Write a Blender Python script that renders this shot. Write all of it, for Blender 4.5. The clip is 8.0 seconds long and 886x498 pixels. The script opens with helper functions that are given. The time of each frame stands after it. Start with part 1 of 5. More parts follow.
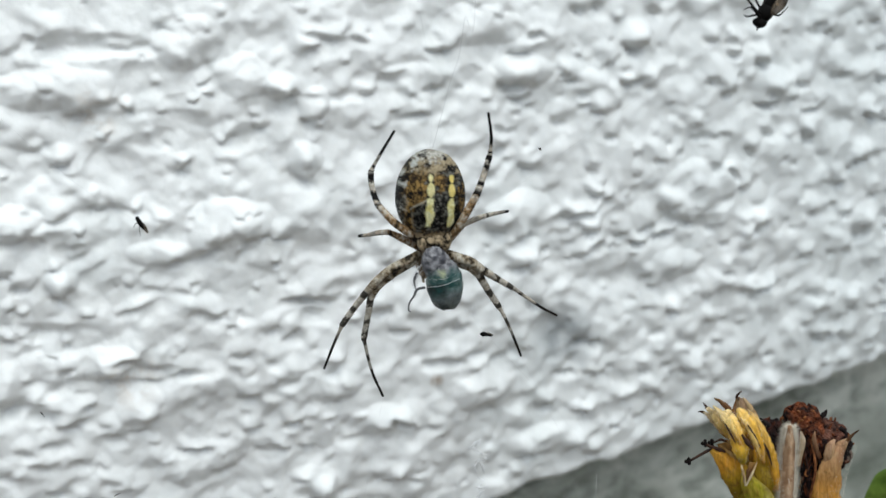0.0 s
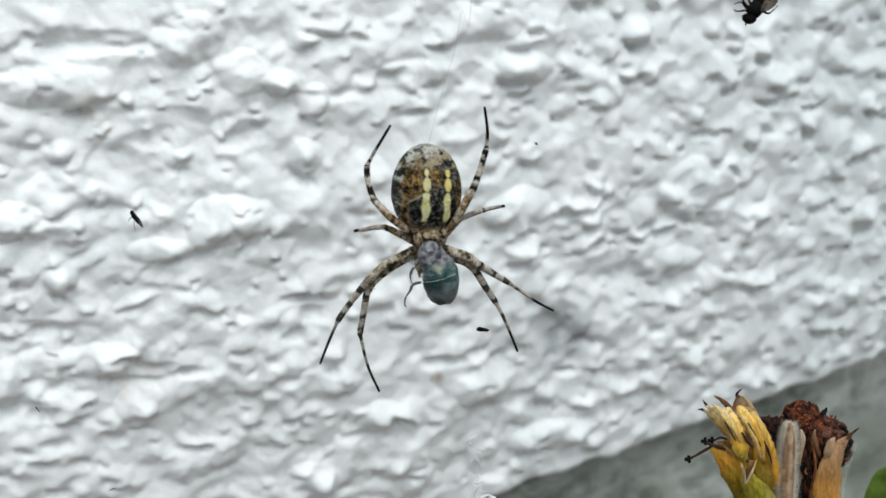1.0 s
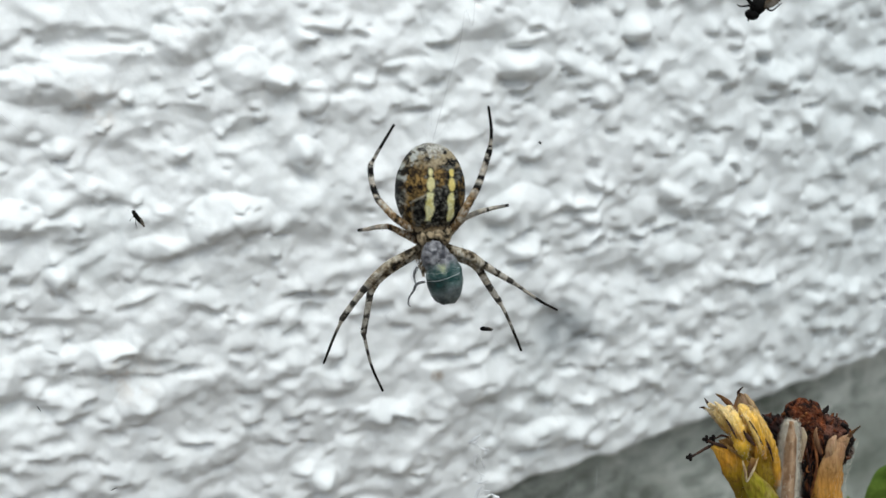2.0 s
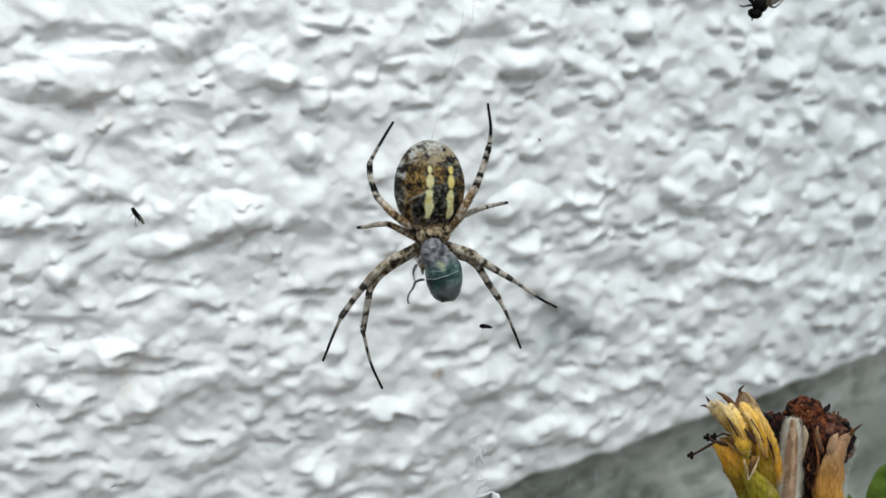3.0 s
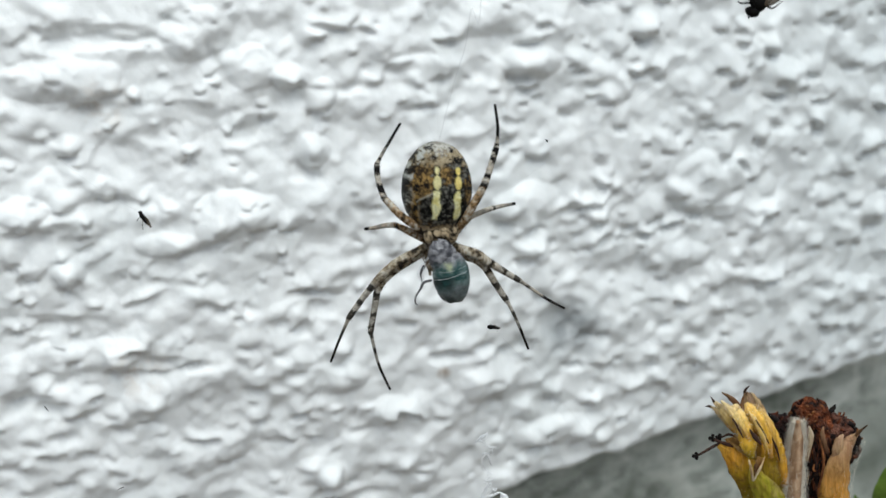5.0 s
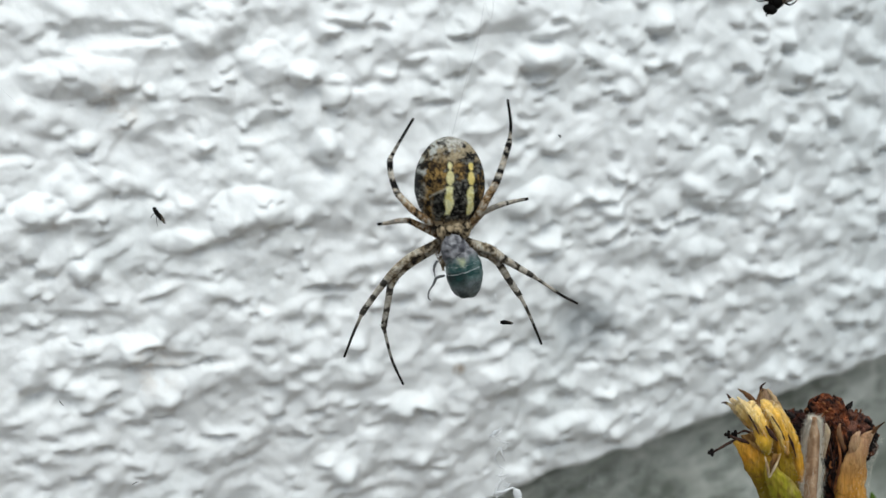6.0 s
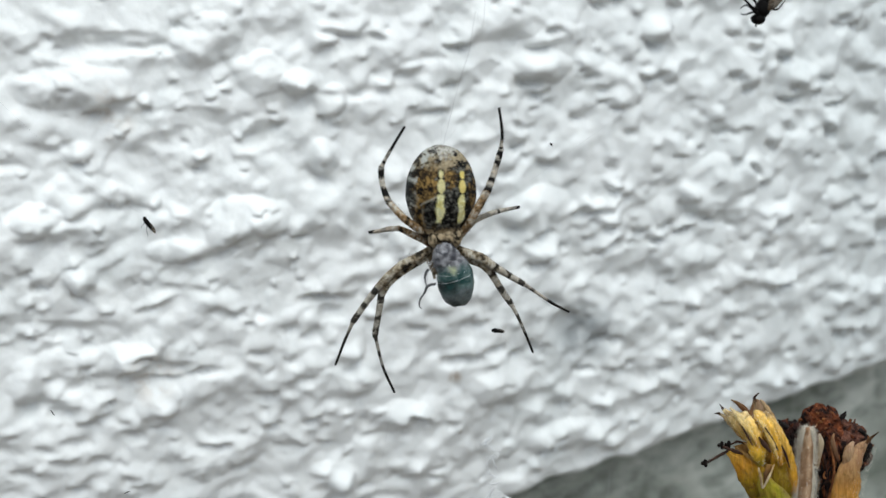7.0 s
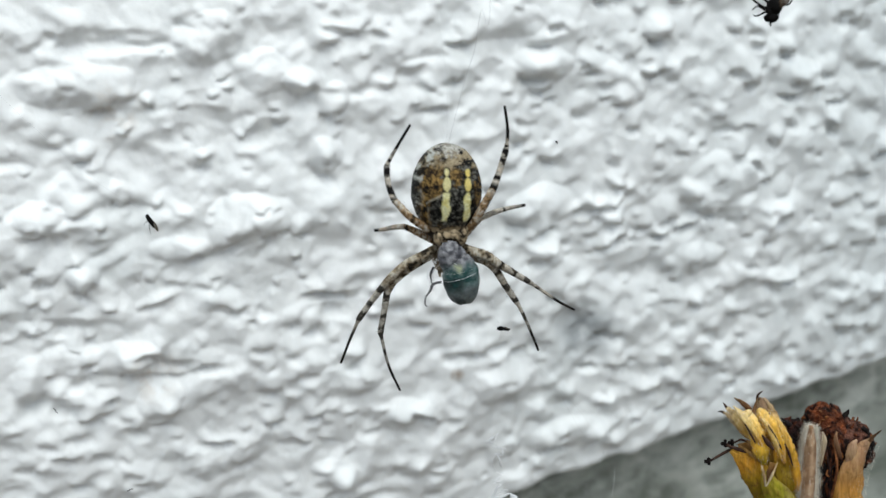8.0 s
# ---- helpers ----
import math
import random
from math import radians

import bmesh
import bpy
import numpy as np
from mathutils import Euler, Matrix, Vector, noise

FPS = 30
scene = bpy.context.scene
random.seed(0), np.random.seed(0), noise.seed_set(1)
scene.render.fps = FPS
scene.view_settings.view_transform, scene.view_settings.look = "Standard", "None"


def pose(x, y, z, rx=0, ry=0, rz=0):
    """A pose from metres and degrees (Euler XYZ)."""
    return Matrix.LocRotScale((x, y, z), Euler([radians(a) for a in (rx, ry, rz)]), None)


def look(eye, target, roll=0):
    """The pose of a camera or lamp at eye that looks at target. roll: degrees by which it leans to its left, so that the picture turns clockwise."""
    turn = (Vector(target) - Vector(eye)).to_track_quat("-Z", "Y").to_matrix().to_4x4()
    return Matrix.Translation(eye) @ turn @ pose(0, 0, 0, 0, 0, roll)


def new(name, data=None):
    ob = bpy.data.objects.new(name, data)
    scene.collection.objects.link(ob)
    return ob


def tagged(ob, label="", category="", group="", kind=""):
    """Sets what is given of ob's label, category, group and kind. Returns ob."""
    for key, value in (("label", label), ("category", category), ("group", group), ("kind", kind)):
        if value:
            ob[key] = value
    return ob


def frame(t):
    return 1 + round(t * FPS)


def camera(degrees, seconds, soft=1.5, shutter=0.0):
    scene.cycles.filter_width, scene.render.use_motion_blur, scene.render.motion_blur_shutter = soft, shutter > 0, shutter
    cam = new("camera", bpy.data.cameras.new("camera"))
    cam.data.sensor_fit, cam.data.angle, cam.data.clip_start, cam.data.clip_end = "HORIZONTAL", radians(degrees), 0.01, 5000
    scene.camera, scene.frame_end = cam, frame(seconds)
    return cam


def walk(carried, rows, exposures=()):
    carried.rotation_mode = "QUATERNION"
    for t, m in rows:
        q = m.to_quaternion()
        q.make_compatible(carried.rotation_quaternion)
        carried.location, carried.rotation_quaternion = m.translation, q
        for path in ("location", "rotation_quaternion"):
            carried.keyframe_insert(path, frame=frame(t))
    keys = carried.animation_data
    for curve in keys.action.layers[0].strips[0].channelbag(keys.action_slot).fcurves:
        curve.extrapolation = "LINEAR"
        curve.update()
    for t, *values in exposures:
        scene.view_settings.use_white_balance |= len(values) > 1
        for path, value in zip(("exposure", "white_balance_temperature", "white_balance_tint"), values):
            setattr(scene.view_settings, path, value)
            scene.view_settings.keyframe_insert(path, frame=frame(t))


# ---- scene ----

def heading(x, y, z, turn, down, lean):
    """A camera at x, y, z that looks turn degrees to the right of north and down degrees below level."""
    return pose(x, y, z, 90 - down, 0, -turn) @ pose(0, 0, 0, 0, 0, lean)


# ---- camera: hand-held and almost still ----
cam = camera(45, 8.0, soft=1.5)
cam.data.dof.use_dof = True
cam.data.dof.focus_distance = 0.138
cam.data.dof.aperture_fstop = 26.0
walk(cam, [
    (0, heading(-0.07180, -0.17855, 0.40933, 22.074, 15.973, -8.055)),
    (0.3, heading(-0.07179, -0.17850, 0.40934, 22.064, 16.065, -8.049)),
    (0.5, heading(-0.07179, -0.17846, 0.40935, 22.069, 16.088, -8.045)),
    (0.8, heading(-0.07174, -0.17841, 0.40938, 22.047, 16.159, -8.033)),
    (1, heading(-0.07171, -0.17838, 0.40940, 22.050, 16.156, -8.025)),
    (1.2, heading(-0.07172, -0.17830, 0.40936, 22.051, 16.182, -8.029)),
    (1.5, heading(-0.07174, -0.17817, 0.40930, 22.056, 16.219, -8.036)),
    (1.7, heading(-0.07175, -0.17814, 0.40929, 22.055, 16.229, -8.031)),
    (2.8, heading(-0.07178, -0.17799, 0.40927, 22.004, 16.336, -8.000)),
    (3, heading(-0.07179, -0.17796, 0.40926, 21.998, 16.361, -7.995)),
    (3.2, heading(-0.07182, -0.17793, 0.40925, 22.003, 16.387, -7.997)),
    (3.5, heading(-0.07187, -0.17789, 0.40924, 22.000, 16.408, -8.000)),
    (3.8, heading(-0.07155, -0.17802, 0.40952, 21.848, 16.474, -7.989)),
    (4, heading(-0.07133, -0.17811, 0.40970, 21.768, 16.516, -7.981)),
    (4.2, heading(-0.07127, -0.17804, 0.40971, 21.707, 16.521, -7.983)),
    (4.5, heading(-0.07119, -0.17794, 0.40972, 21.695, 16.536, -7.987)),
    (4.7, heading(-0.07124, -0.17797, 0.40969, 21.691, 16.512, -8.025)),
    (5.8, heading(-0.07151, -0.17813, 0.40955, 20.819, 16.474, -8.234)),
    (6, heading(-0.07156, -0.17816, 0.40952, 20.720, 16.508, -8.272)),
    (6.2, heading(-0.07111, -0.17820, 0.40967, 20.604, 16.547, -8.358)),
    (6.5, heading(-0.07043, -0.17825, 0.40990, 20.551, 16.401, -8.488)),
    (6.8, heading(-0.07026, -0.17829, 0.41025, 20.614, 16.402, -8.463)),
    (7, heading(-0.07015, -0.17832, 0.41048, 20.608, 16.410, -8.447)),
    (7.2, heading(-0.07031, -0.17824, 0.41047, 20.661, 16.371, -8.443)),
    (7.5, heading(-0.07055, -0.17811, 0.41045, 20.720, 16.453, -8.436)),
    (7.8, heading(-0.07056, -0.17813, 0.41067, 20.692, 16.532, -8.468)),
    (8, heading(-0.07056, -0.17814, 0.41081, 20.608, 16.595, -8.489)),
], exposures=[(0, 0.55, 6200, 3), (8, 0.55, 6200, 3)])

# ---- light: bright overcast sky ----
SUN_DIR = Vector((0.10, -0.60, 1.3)).normalized()
sky_world = bpy.data.worlds.new("overcast_sky")
sky_world.use_nodes = True
scene.world = sky_world
wn, wl = sky_world.node_tree.nodes, sky_world.node_tree.links
sky = wn.new("ShaderNodeTexSky")
sky.sky_type = "NISHITA"
sky.sun_disc = False
sky.sun_elevation = math.asin(SUN_DIR.z)
sky.sun_rotation = math.atan2(SUN_DIR.x, SUN_DIR.y)
sky.air_density, sky.dust_density, sky.ozone_density = 0.8, 3.0, 0.6
cloud = wn.new("ShaderNodeHueSaturation")
cloud.inputs["Saturation"].default_value = 0.45
wl.new(sky.outputs[0], cloud.inputs["Color"])
wl.new(cloud.outputs[0], wn["Background"].inputs[0])
wn["Background"].inputs[1].default_value = 0.10
sun = new("sun", bpy.data.lights.new("sun", "SUN"))
sun.data.energy, sun.data.angle, sun.data.color = 1.5, radians(75), (1.0, 0.99, 0.97)
sun.matrix_world = look(SUN_DIR * 5, (0, 0, 0))


# ---- materials ----
def material(name, rough=0.6, spec=0.4):
    m = bpy.data.materials.new(name)
    m.use_nodes = True
    b = m.node_tree.nodes["Principled BSDF"]
    b.inputs["Roughness"].default_value = rough
    b.inputs["Specular IOR Level"].default_value = spec
    return m, m.node_tree.nodes, m.node_tree.links, b


def grain(n, l, scale, detail=4.0, rough=0.6, distort=0.0, squash=None):
    co = n.new("ShaderNodeTexCoord")
    t = n.new("ShaderNodeTexNoise")
    t.inputs["Scale"].default_value, t.inputs["Detail"].default_value = scale, detail
    t.inputs["Roughness"].default_value, t.inputs["Distortion"].default_value = rough, distort
    if squash:
        mp = n.new("ShaderNodeMapping")
        mp.inputs["Scale"].default_value = squash
        l.new(co.outputs["Object"], mp.inputs[0])
        l.new(mp.outputs[0], t.inputs["Vector"])
    else:
        l.new(co.outputs["Object"], t.inputs["Vector"])
    return t.outputs["Fac"]


def ramp(n, l, fac, *stops):
    r = n.new("ShaderNodeValToRGB")
    e = r.color_ramp.elements
    e[0].position, e[0].color = stops[0][0], (*stops[0][1], 1)
    e[1].position, e[1].color = stops[-1][0], (*stops[-1][1], 1)
    for p, c in stops[1:-1]:
        e.new(p).color = (*c, 1)
    l.new(fac, r.inputs[0])
    return r.outputs[0]


def blend(n, l, fac, a, b, mode="MIX"):
    m = n.new("ShaderNodeMix")
    m.data_type, m.blend_type = "RGBA", mode
    for slot, v in ((0, fac), (6, a), (7, b)):
        if isinstance(v, (int, float)):
            m.inputs[slot].default_value = v
        elif isinstance(v, tuple):
            m.inputs[slot].default_value = (*v, 1)
        else:
            l.new(v, m.inputs[slot])
    return m.outputs[2]


def relief(n, l, bsdf, height, strength, distance):
    b = n.new("ShaderNodeBump")
    b.inputs["Strength"].default_value, b.inputs["Distance"].default_value = strength, distance
    l.new(height, b.inputs["Height"])
    l.new(b.outputs[0], bsdf.inputs["Normal"])


def mottled(name, dark, light, scale, rough=0.6, spec=0.3, bump=0.0002, strength=0.5, squash=None, lo=0.35, hi=0.65):
    m, n, l, b = material(name, rough, spec)
    coarse = grain(n, l, scale, 5, 0.65, 0.3, squash)
    fine = grain(n, l, scale * 6, 3, 0.6, 0.0, squash)
    c = ramp(n, l, coarse, (lo, dark), (hi, light))
    c = blend(n, l, 0.35, c, ramp(n, l, fine, (0.3, (0.35, 0.35, 0.35)), (0.7, (1.0, 1.0, 1.0))), "MULTIPLY")
    l.new(c, b.inputs["Base Color"])
    relief(n, l, b, fine, strength, bump)
    return m


def pigmented(name, rough=0.5, spec=0.4, scale=3000.0, bump=0.00008, strength=0.5, coat=0.0, speckle=0.45):
    """The pigment that the mesh carries, with fine grain and relief on it."""
    m, n, l, b = material(name, rough, spec)
    at = n.new("ShaderNodeAttribute")
    at.attribute_name = "pigment"
    fine = grain(n, l, scale, 4, 0.65)
    c = blend(n, l, speckle, at.outputs["Color"], ramp(n, l, fine, (0.3, (0.3, 0.3, 0.3)), (0.65, (1.15, 1.15, 1.15))), "MULTIPLY")
    l.new(c, b.inputs["Base Color"])
    b.inputs["Coat Weight"].default_value = coat
    relief(n, l, b, fine, strength, bump)
    return m


def stucco_paint():
    m, n, l, b = material("white_masonry_paint", 0.46, 0.36)
    dirt = grain(n, l, 45, 6, 0.7, 0.6)
    veil = grain(n, l, 330, 4, 0.6)
    c = ramp(n, l, dirt, (0.25, (0.68, 0.70, 0.70)), (0.5, (0.80, 0.81, 0.81)), (0.8, (0.84, 0.85, 0.85)))
    c = blend(n, l, 0.10, c, ramp(n, l, veil, (0.35, (0.55, 0.52, 0.47)), (0.6, (1.0, 1.0, 1.0))), "MULTIPLY")
    # one small rusty speck
    co = n.new("ShaderNodeTexCoord")
    d = n.new("ShaderNodeVectorMath")
    d.operation = "DISTANCE"
    d.inputs[1].default_value = (-0.0054, 0, 0.3299)
    flat = n.new("ShaderNodeMapping")
    flat.inputs["Scale"].default_value = (1, 0, 1)
    l.new(co.outputs["Object"], flat.inputs[0])
    l.new(flat.outputs[0], d.inputs[0])
    near = n.new("ShaderNodeMath")
    near.operation = "MULTIPLY"
    near.inputs[1].default_value = 100
    l.new(d.outputs["Value"], near.inputs[0])
    spot = ramp(n, l, near.outputs[0], (0.03, (0.75, 0.75, 0.75)), (0.16, (0, 0, 0)))
    broken = blend(n, l, 1.0, spot, ramp(n, l, grain(n, l, 900, 3), (0.36, (0.25, 0.25, 0.25)), (0.52, (1.0, 1.0, 1.0))), "MULTIPLY")
    c = blend(n, l, broken, c, (0.36, 0.25, 0.15))
    # one soft grey patch, broken up by noise
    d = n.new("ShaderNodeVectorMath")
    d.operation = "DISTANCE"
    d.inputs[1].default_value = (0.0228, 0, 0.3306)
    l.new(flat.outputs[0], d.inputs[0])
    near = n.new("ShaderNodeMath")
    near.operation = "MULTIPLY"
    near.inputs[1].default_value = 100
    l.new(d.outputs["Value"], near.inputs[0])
    grey_patch = ramp(n, l, near.outputs[0], (0.25, (0.9, 0.9, 0.9)), (0.85, (0, 0, 0)))
    grey_patch = blend(n, l, 1.0, grey_patch, ramp(n, l, grain(n, l, 260, 4), (0.3, (0.5, 0.5, 0.5)), (0.55, (1, 1, 1))), "MULTIPLY")
    c = blend(n, l, grey_patch, c, (0.27, 0.285, 0.295))
    # faint brown dirt washed into two grooves
    for place, wide in (((-0.0557, 0, 0.3902), 0.55), ((-0.0595, 0, 0.3456), 0.60)):
        d = n.new("ShaderNodeVectorMath")
        d.operation = "DISTANCE"
        d.inputs[1].default_value = place
        l.new(flat.outputs[0], d.inputs[0])
        near = n.new("ShaderNodeMath")
        near.operation = "MULTIPLY"
        near.inputs[1].default_value = 100
        l.new(d.outputs["Value"], near.inputs[0])
        stain = ramp(n, l, near.outputs[0], (0.05, (0.5, 0.5, 0.5)), (wide, (0, 0, 0)))
        stain = blend(n, l, 1.0, stain, ramp(n, l, grain(n, l, 420, 4), (0.42, (0, 0, 0)), (0.62, (1, 1, 1))), "MULTIPLY")
        c = blend(n, l, stain, c, (0.55, 0.45, 0.36))
    # the paint turns slightly darker and greyer towards +x, in broad uneven stretches
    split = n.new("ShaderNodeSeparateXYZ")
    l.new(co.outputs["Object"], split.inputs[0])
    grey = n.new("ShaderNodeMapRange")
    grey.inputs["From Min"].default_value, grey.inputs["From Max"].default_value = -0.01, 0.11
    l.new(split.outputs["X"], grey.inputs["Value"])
    greyer = blend(n, l, 1.0, grey.outputs[0], ramp(n, l, grain(n, l, 28, 3), (0.35, (0.5, 0.5, 0.5)), (0.6, (1, 1, 1))), "MULTIPLY")
    c = blend(n, l, greyer, c, blend(n, l, 1.0, c, (0.86, 0.885, 0.89), "MULTIPLY"))
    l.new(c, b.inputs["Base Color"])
    fine = grain(n, l, 1400, 4, 0.6)
    relief(n, l, b, fine, 0.4, 0.0002)
    return m


def plinth_concrete():
    m, n, l, b = material("grey_plinth_concrete", 0.8, 0.25)
    cloud = grain(n, l, 60, 5, 0.62, 0.6, (0.75, 1.0, 1.2))
    streak = grain(n, l, 190, 4, 0.6, 0.5, (0.75, 1.0, 1.25))
    fine = grain(n, l, 900, 5, 0.7)
    c = ramp(n, l, cloud, (0.34, (0.27, 0.29, 0.25)), (0.52, (0.44, 0.46, 0.42)), (0.68, (0.62, 0.64, 0.59)))
    c = blend(n, l, 0.8, c, ramp(n, l, streak, (0.36, (0.42, 0.45, 0.42)), (0.62, (1.2, 1.2, 1.2))), "MULTIPLY")
    c = blend(n, l, 0.3, c, ramp(n, l, fine, (0.3, (0.4, 0.4, 0.4)), (0.7, (1.2, 1.2, 1.2))), "MULTIPLY")
    # two lighter patches and a dark greenish patch, all ragged
    co = n.new("ShaderNodeTexCoord")
    for place, size, tint in (((0.120, 0.0185, 0.288), 0.024, (0.70, 0.72, 0.66)), ((0.060, 0.0185, 0.275), 0.016, (0.62, 0.64, 0.58)), ((0.122, 0.0185, 0.262), 0.021, (0.09, 0.105, 0.08))):
        d = n.new("ShaderNodeVectorMath")
        d.operation = "DISTANCE"
        d.inputs[1].default_value = place
        l.new(co.outputs["Object"], d.inputs[0])
        near = n.new("ShaderNodeMath")
        near.operation = "DIVIDE"
        near.inputs[1].default_value = size
        l.new(d.outputs["Value"], near.inputs[0])
        patch = ramp(n, l, near.outputs[0], (0.1, (0.8, 0.8, 0.8)), (1.0, (0, 0, 0)))
        patch = blend(n, l, 1.0, patch, ramp(n, l, streak, (0.35, (0.3, 0.3, 0.3)), (0.6, (1, 1, 1))), "MULTIPLY")
        c = blend(n, l, patch, c, tint)
    l.new(c, b.inputs["Base Color"])
    relief(n, l, b, fine, 0.5, 0.0005)
    return m


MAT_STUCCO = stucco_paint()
MAT_PLINTH = plinth_concrete()
MAT_SOIL = mottled("garden_soil", (0.07, 0.05, 0.035), (0.2, 0.16, 0.12), 30, 0.95, 0.1, 0.01, 0.8)
MAT_CORE = mottled("wall_masonry", (0.4, 0.4, 0.39), (0.6, 0.6, 0.58), 12, 0.9, 0.1, 0.002)
MAT_ABDOMEN = pigmented("abdomen_skin", 0.55, 0.10, 3200, 0.00010, 0.6)
MAT_LEG = pigmented("leg_cuticle", 0.55, 0.10, 2600, 0.00006, 0.6, speckle=0.65)
MAT_CARAPACE = mottled("carapace", (0.08, 0.055, 0.03), (0.40, 0.31, 0.21), 900, 0.5, 0.4, 0.0001)
MAT_PREY = pigmented("silk_wrapped_skin", 0.42, 0.28, 2600, 0.00012, 0.6)
MAT_INSECT = mottled("black_insect_shell", (0.002, 0.002, 0.002), (0.008, 0.0075, 0.007), 1800, 0.7, 0.08, 0.00005)
MAT_BLACK_TIP = mottled("blackened_tip", (0.004, 0.003, 0.003), (0.022, 0.017, 0.016), 1500, 0.75, 0.1, 0.00008)


def silk(name, alpha):
    m, n, l, b = material(name, 0.35, 0.5)
    b.inputs["Base Color"].default_value = (0.78, 0.79, 0.80, 1)
    b.inputs["Alpha"].default_value = alpha
    return m


MAT_SILK = silk("silk_thread", 0.55)
MAT_BAND = silk("silk_band", 0.85)


def wing_film():
    m, n, l, b = material("insect_wing_film", 0.25, 0.5)
    c = ramp(n, l, grain(n, l, 900, 3), (0.35, (0.03, 0.022, 0.015)), (0.65, (0.18, 0.135, 0.09)))
    l.new(c, b.inputs["Base Color"])
    b.inputs["Alpha"].default_value = 0.75
    return m


MAT_WING = wing_film()


def withered(name, rough=0.65, strength=0.6):
    """Dry plant tissue: pigment along the piece, long fibres and dark flecks."""
    m, n, l, b = material(name, rough, 0.12)
    at = n.new("ShaderNodeAttribute")
    at.attribute_name = "pigment"
    fibre = grain(n, l, 900, 4, 0.65, 0.2, (3.0, 3.0, 0.35))
    fleck = grain(n, l, 700, 5, 0.7, 0.5)
    faded = grain(n, l, 420, 4, 0.6, 0.4, (1.6, 1.6, 0.7))
    c = blend(n, l, 0.55, at.outputs["Color"], ramp(n, l, fibre, (0.3, (0.28, 0.20, 0.12)), (0.62, (1.2, 1.2, 1.15))), "MULTIPLY")
    c = blend(n, l, ramp(n, l, faded, (0.52, (0, 0, 0)), (0.72, (0.30, 0.30, 0.30))), c, (0.64, 0.48, 0.24))
    c = blend(n, l, ramp(n, l, faded, (0.30, (0.55, 0.55, 0.55)), (0.44, (0, 0, 0))), c, (0.22, 0.11, 0.03))
    c = blend(n, l, ramp(n, l, fleck, (0.55, (0, 0, 0)), (0.70, (0.7, 0.7, 0.7))), c, (0.10, 0.055, 0.02))
    l.new(c, b.inputs["Base Color"])
    b.inputs["Subsurface Weight"].default_value = 0.15
    b.inputs["Subsurface Radius"].default_value = (0.0012, 0.0008, 0.0003)
    relief(n, l, b, fibre, strength, 0.00018)
    return m


MAT_PETAL = withered("withered_petal")
MAT_SEED = mottled("dry_seed_head", (0.010, 0.004, 0.003), (0.30, 0.085, 0.030), 620, 0.8, 0.2, 0.0006, 0.9, lo=0.42, hi=0.68)
MAT_SEED_DARK = mottled("dark_seed_head", (0.006, 0.002, 0.002), (0.10, 0.030, 0.018), 620, 0.8, 0.2, 0.0006, 0.9, lo=0.42, hi=0.70)
MAT_SEED_DUSKY = mottled("dusky_seed_head", (0.014, 0.006, 0.005), (0.27, 0.115, 0.075), 640, 0.8, 0.2, 0.0006, 0.9, lo=0.43, hi=0.70)
MAT_RUST = mottled("rusty_floret", (0.06, 0.018, 0.008), (0.32, 0.12, 0.04), 900, 0.8, 0.2, 0.0002)
MAT_STRAW = mottled("straw_floret", (0.16, 0.07, 0.025), (0.46, 0.24, 0.09), 900, 0.75, 0.2, 0.0002)
MAT_STAMEN_AND_GAP = mottled("withered_stamen_and_gap", (0.014, 0.007, 0.006), (0.09, 0.045, 0.03), 900, 0.7, 0.2, 0.0002)
MAT_STEM = pigmented("dry_stem_skin", 0.7, 0.15, 1100, 0.00015, 0.6)
MAT_HAIR = mottled("plant_hair", (0.72, 0.65, 0.52), (0.90, 0.85, 0.74), 900, 0.6, 0.3, 0.00005)
MAT_STALK = mottled("green_stalk", (0.05, 0.08, 0.02), (0.16, 0.19, 0.05), 300, 0.6, 0.3, 0.0002)
MAT_LEAF = mottled("green_leaf", (0.055, 0.115, 0.012), (0.150, 0.230, 0.034), 160, 0.5, 0.35, 0.0003)


# ---- tools ----
MM = 0.001


def part(name, bm, mat, parent=None, label="", smooth=True):
    me = bpy.data.meshes.new(name)
    bm.to_mesh(me)
    bm.free()
    me.materials.append(mat)
    if smooth:
        me.shade_smooth()
    ob = new(name, me)
    ob.parent = parent
    if label:
        tagged(ob, label)
    return ob


def thing(name, m, label, category, group=""):
    ob = tagged(new(name), label, category, group)
    ob.empty_display_size = 0.002
    ob.matrix_world = m
    return ob


def curve_points(pts, count):
    """Points on a smooth curve through pts, as (place, share of the way)."""
    p = [Vector(q) for q in pts]
    p = [p[0] * 2 - p[1], *p, p[-1] * 2 - p[-2]]
    out = []
    spans = len(p) - 3
    for i in range(count):
        s = i / (count - 1) * spans
        k = min(int(s), spans - 1)
        t = s - k
        a, b, c, d = p[k:k + 4]
        out.append(0.5 * (2 * b + (c - a) * t + (2 * a - 5 * b + 4 * c - d) * t * t + (3 * b - a - 3 * c + d) * t ** 3))
    return out


def lerp_list(values, s):
    x = s * (len(values) - 1)
    k = min(int(x), len(values) - 2)
    t = x - k
    return values[k] * (1 - t) + values[k + 1] * t


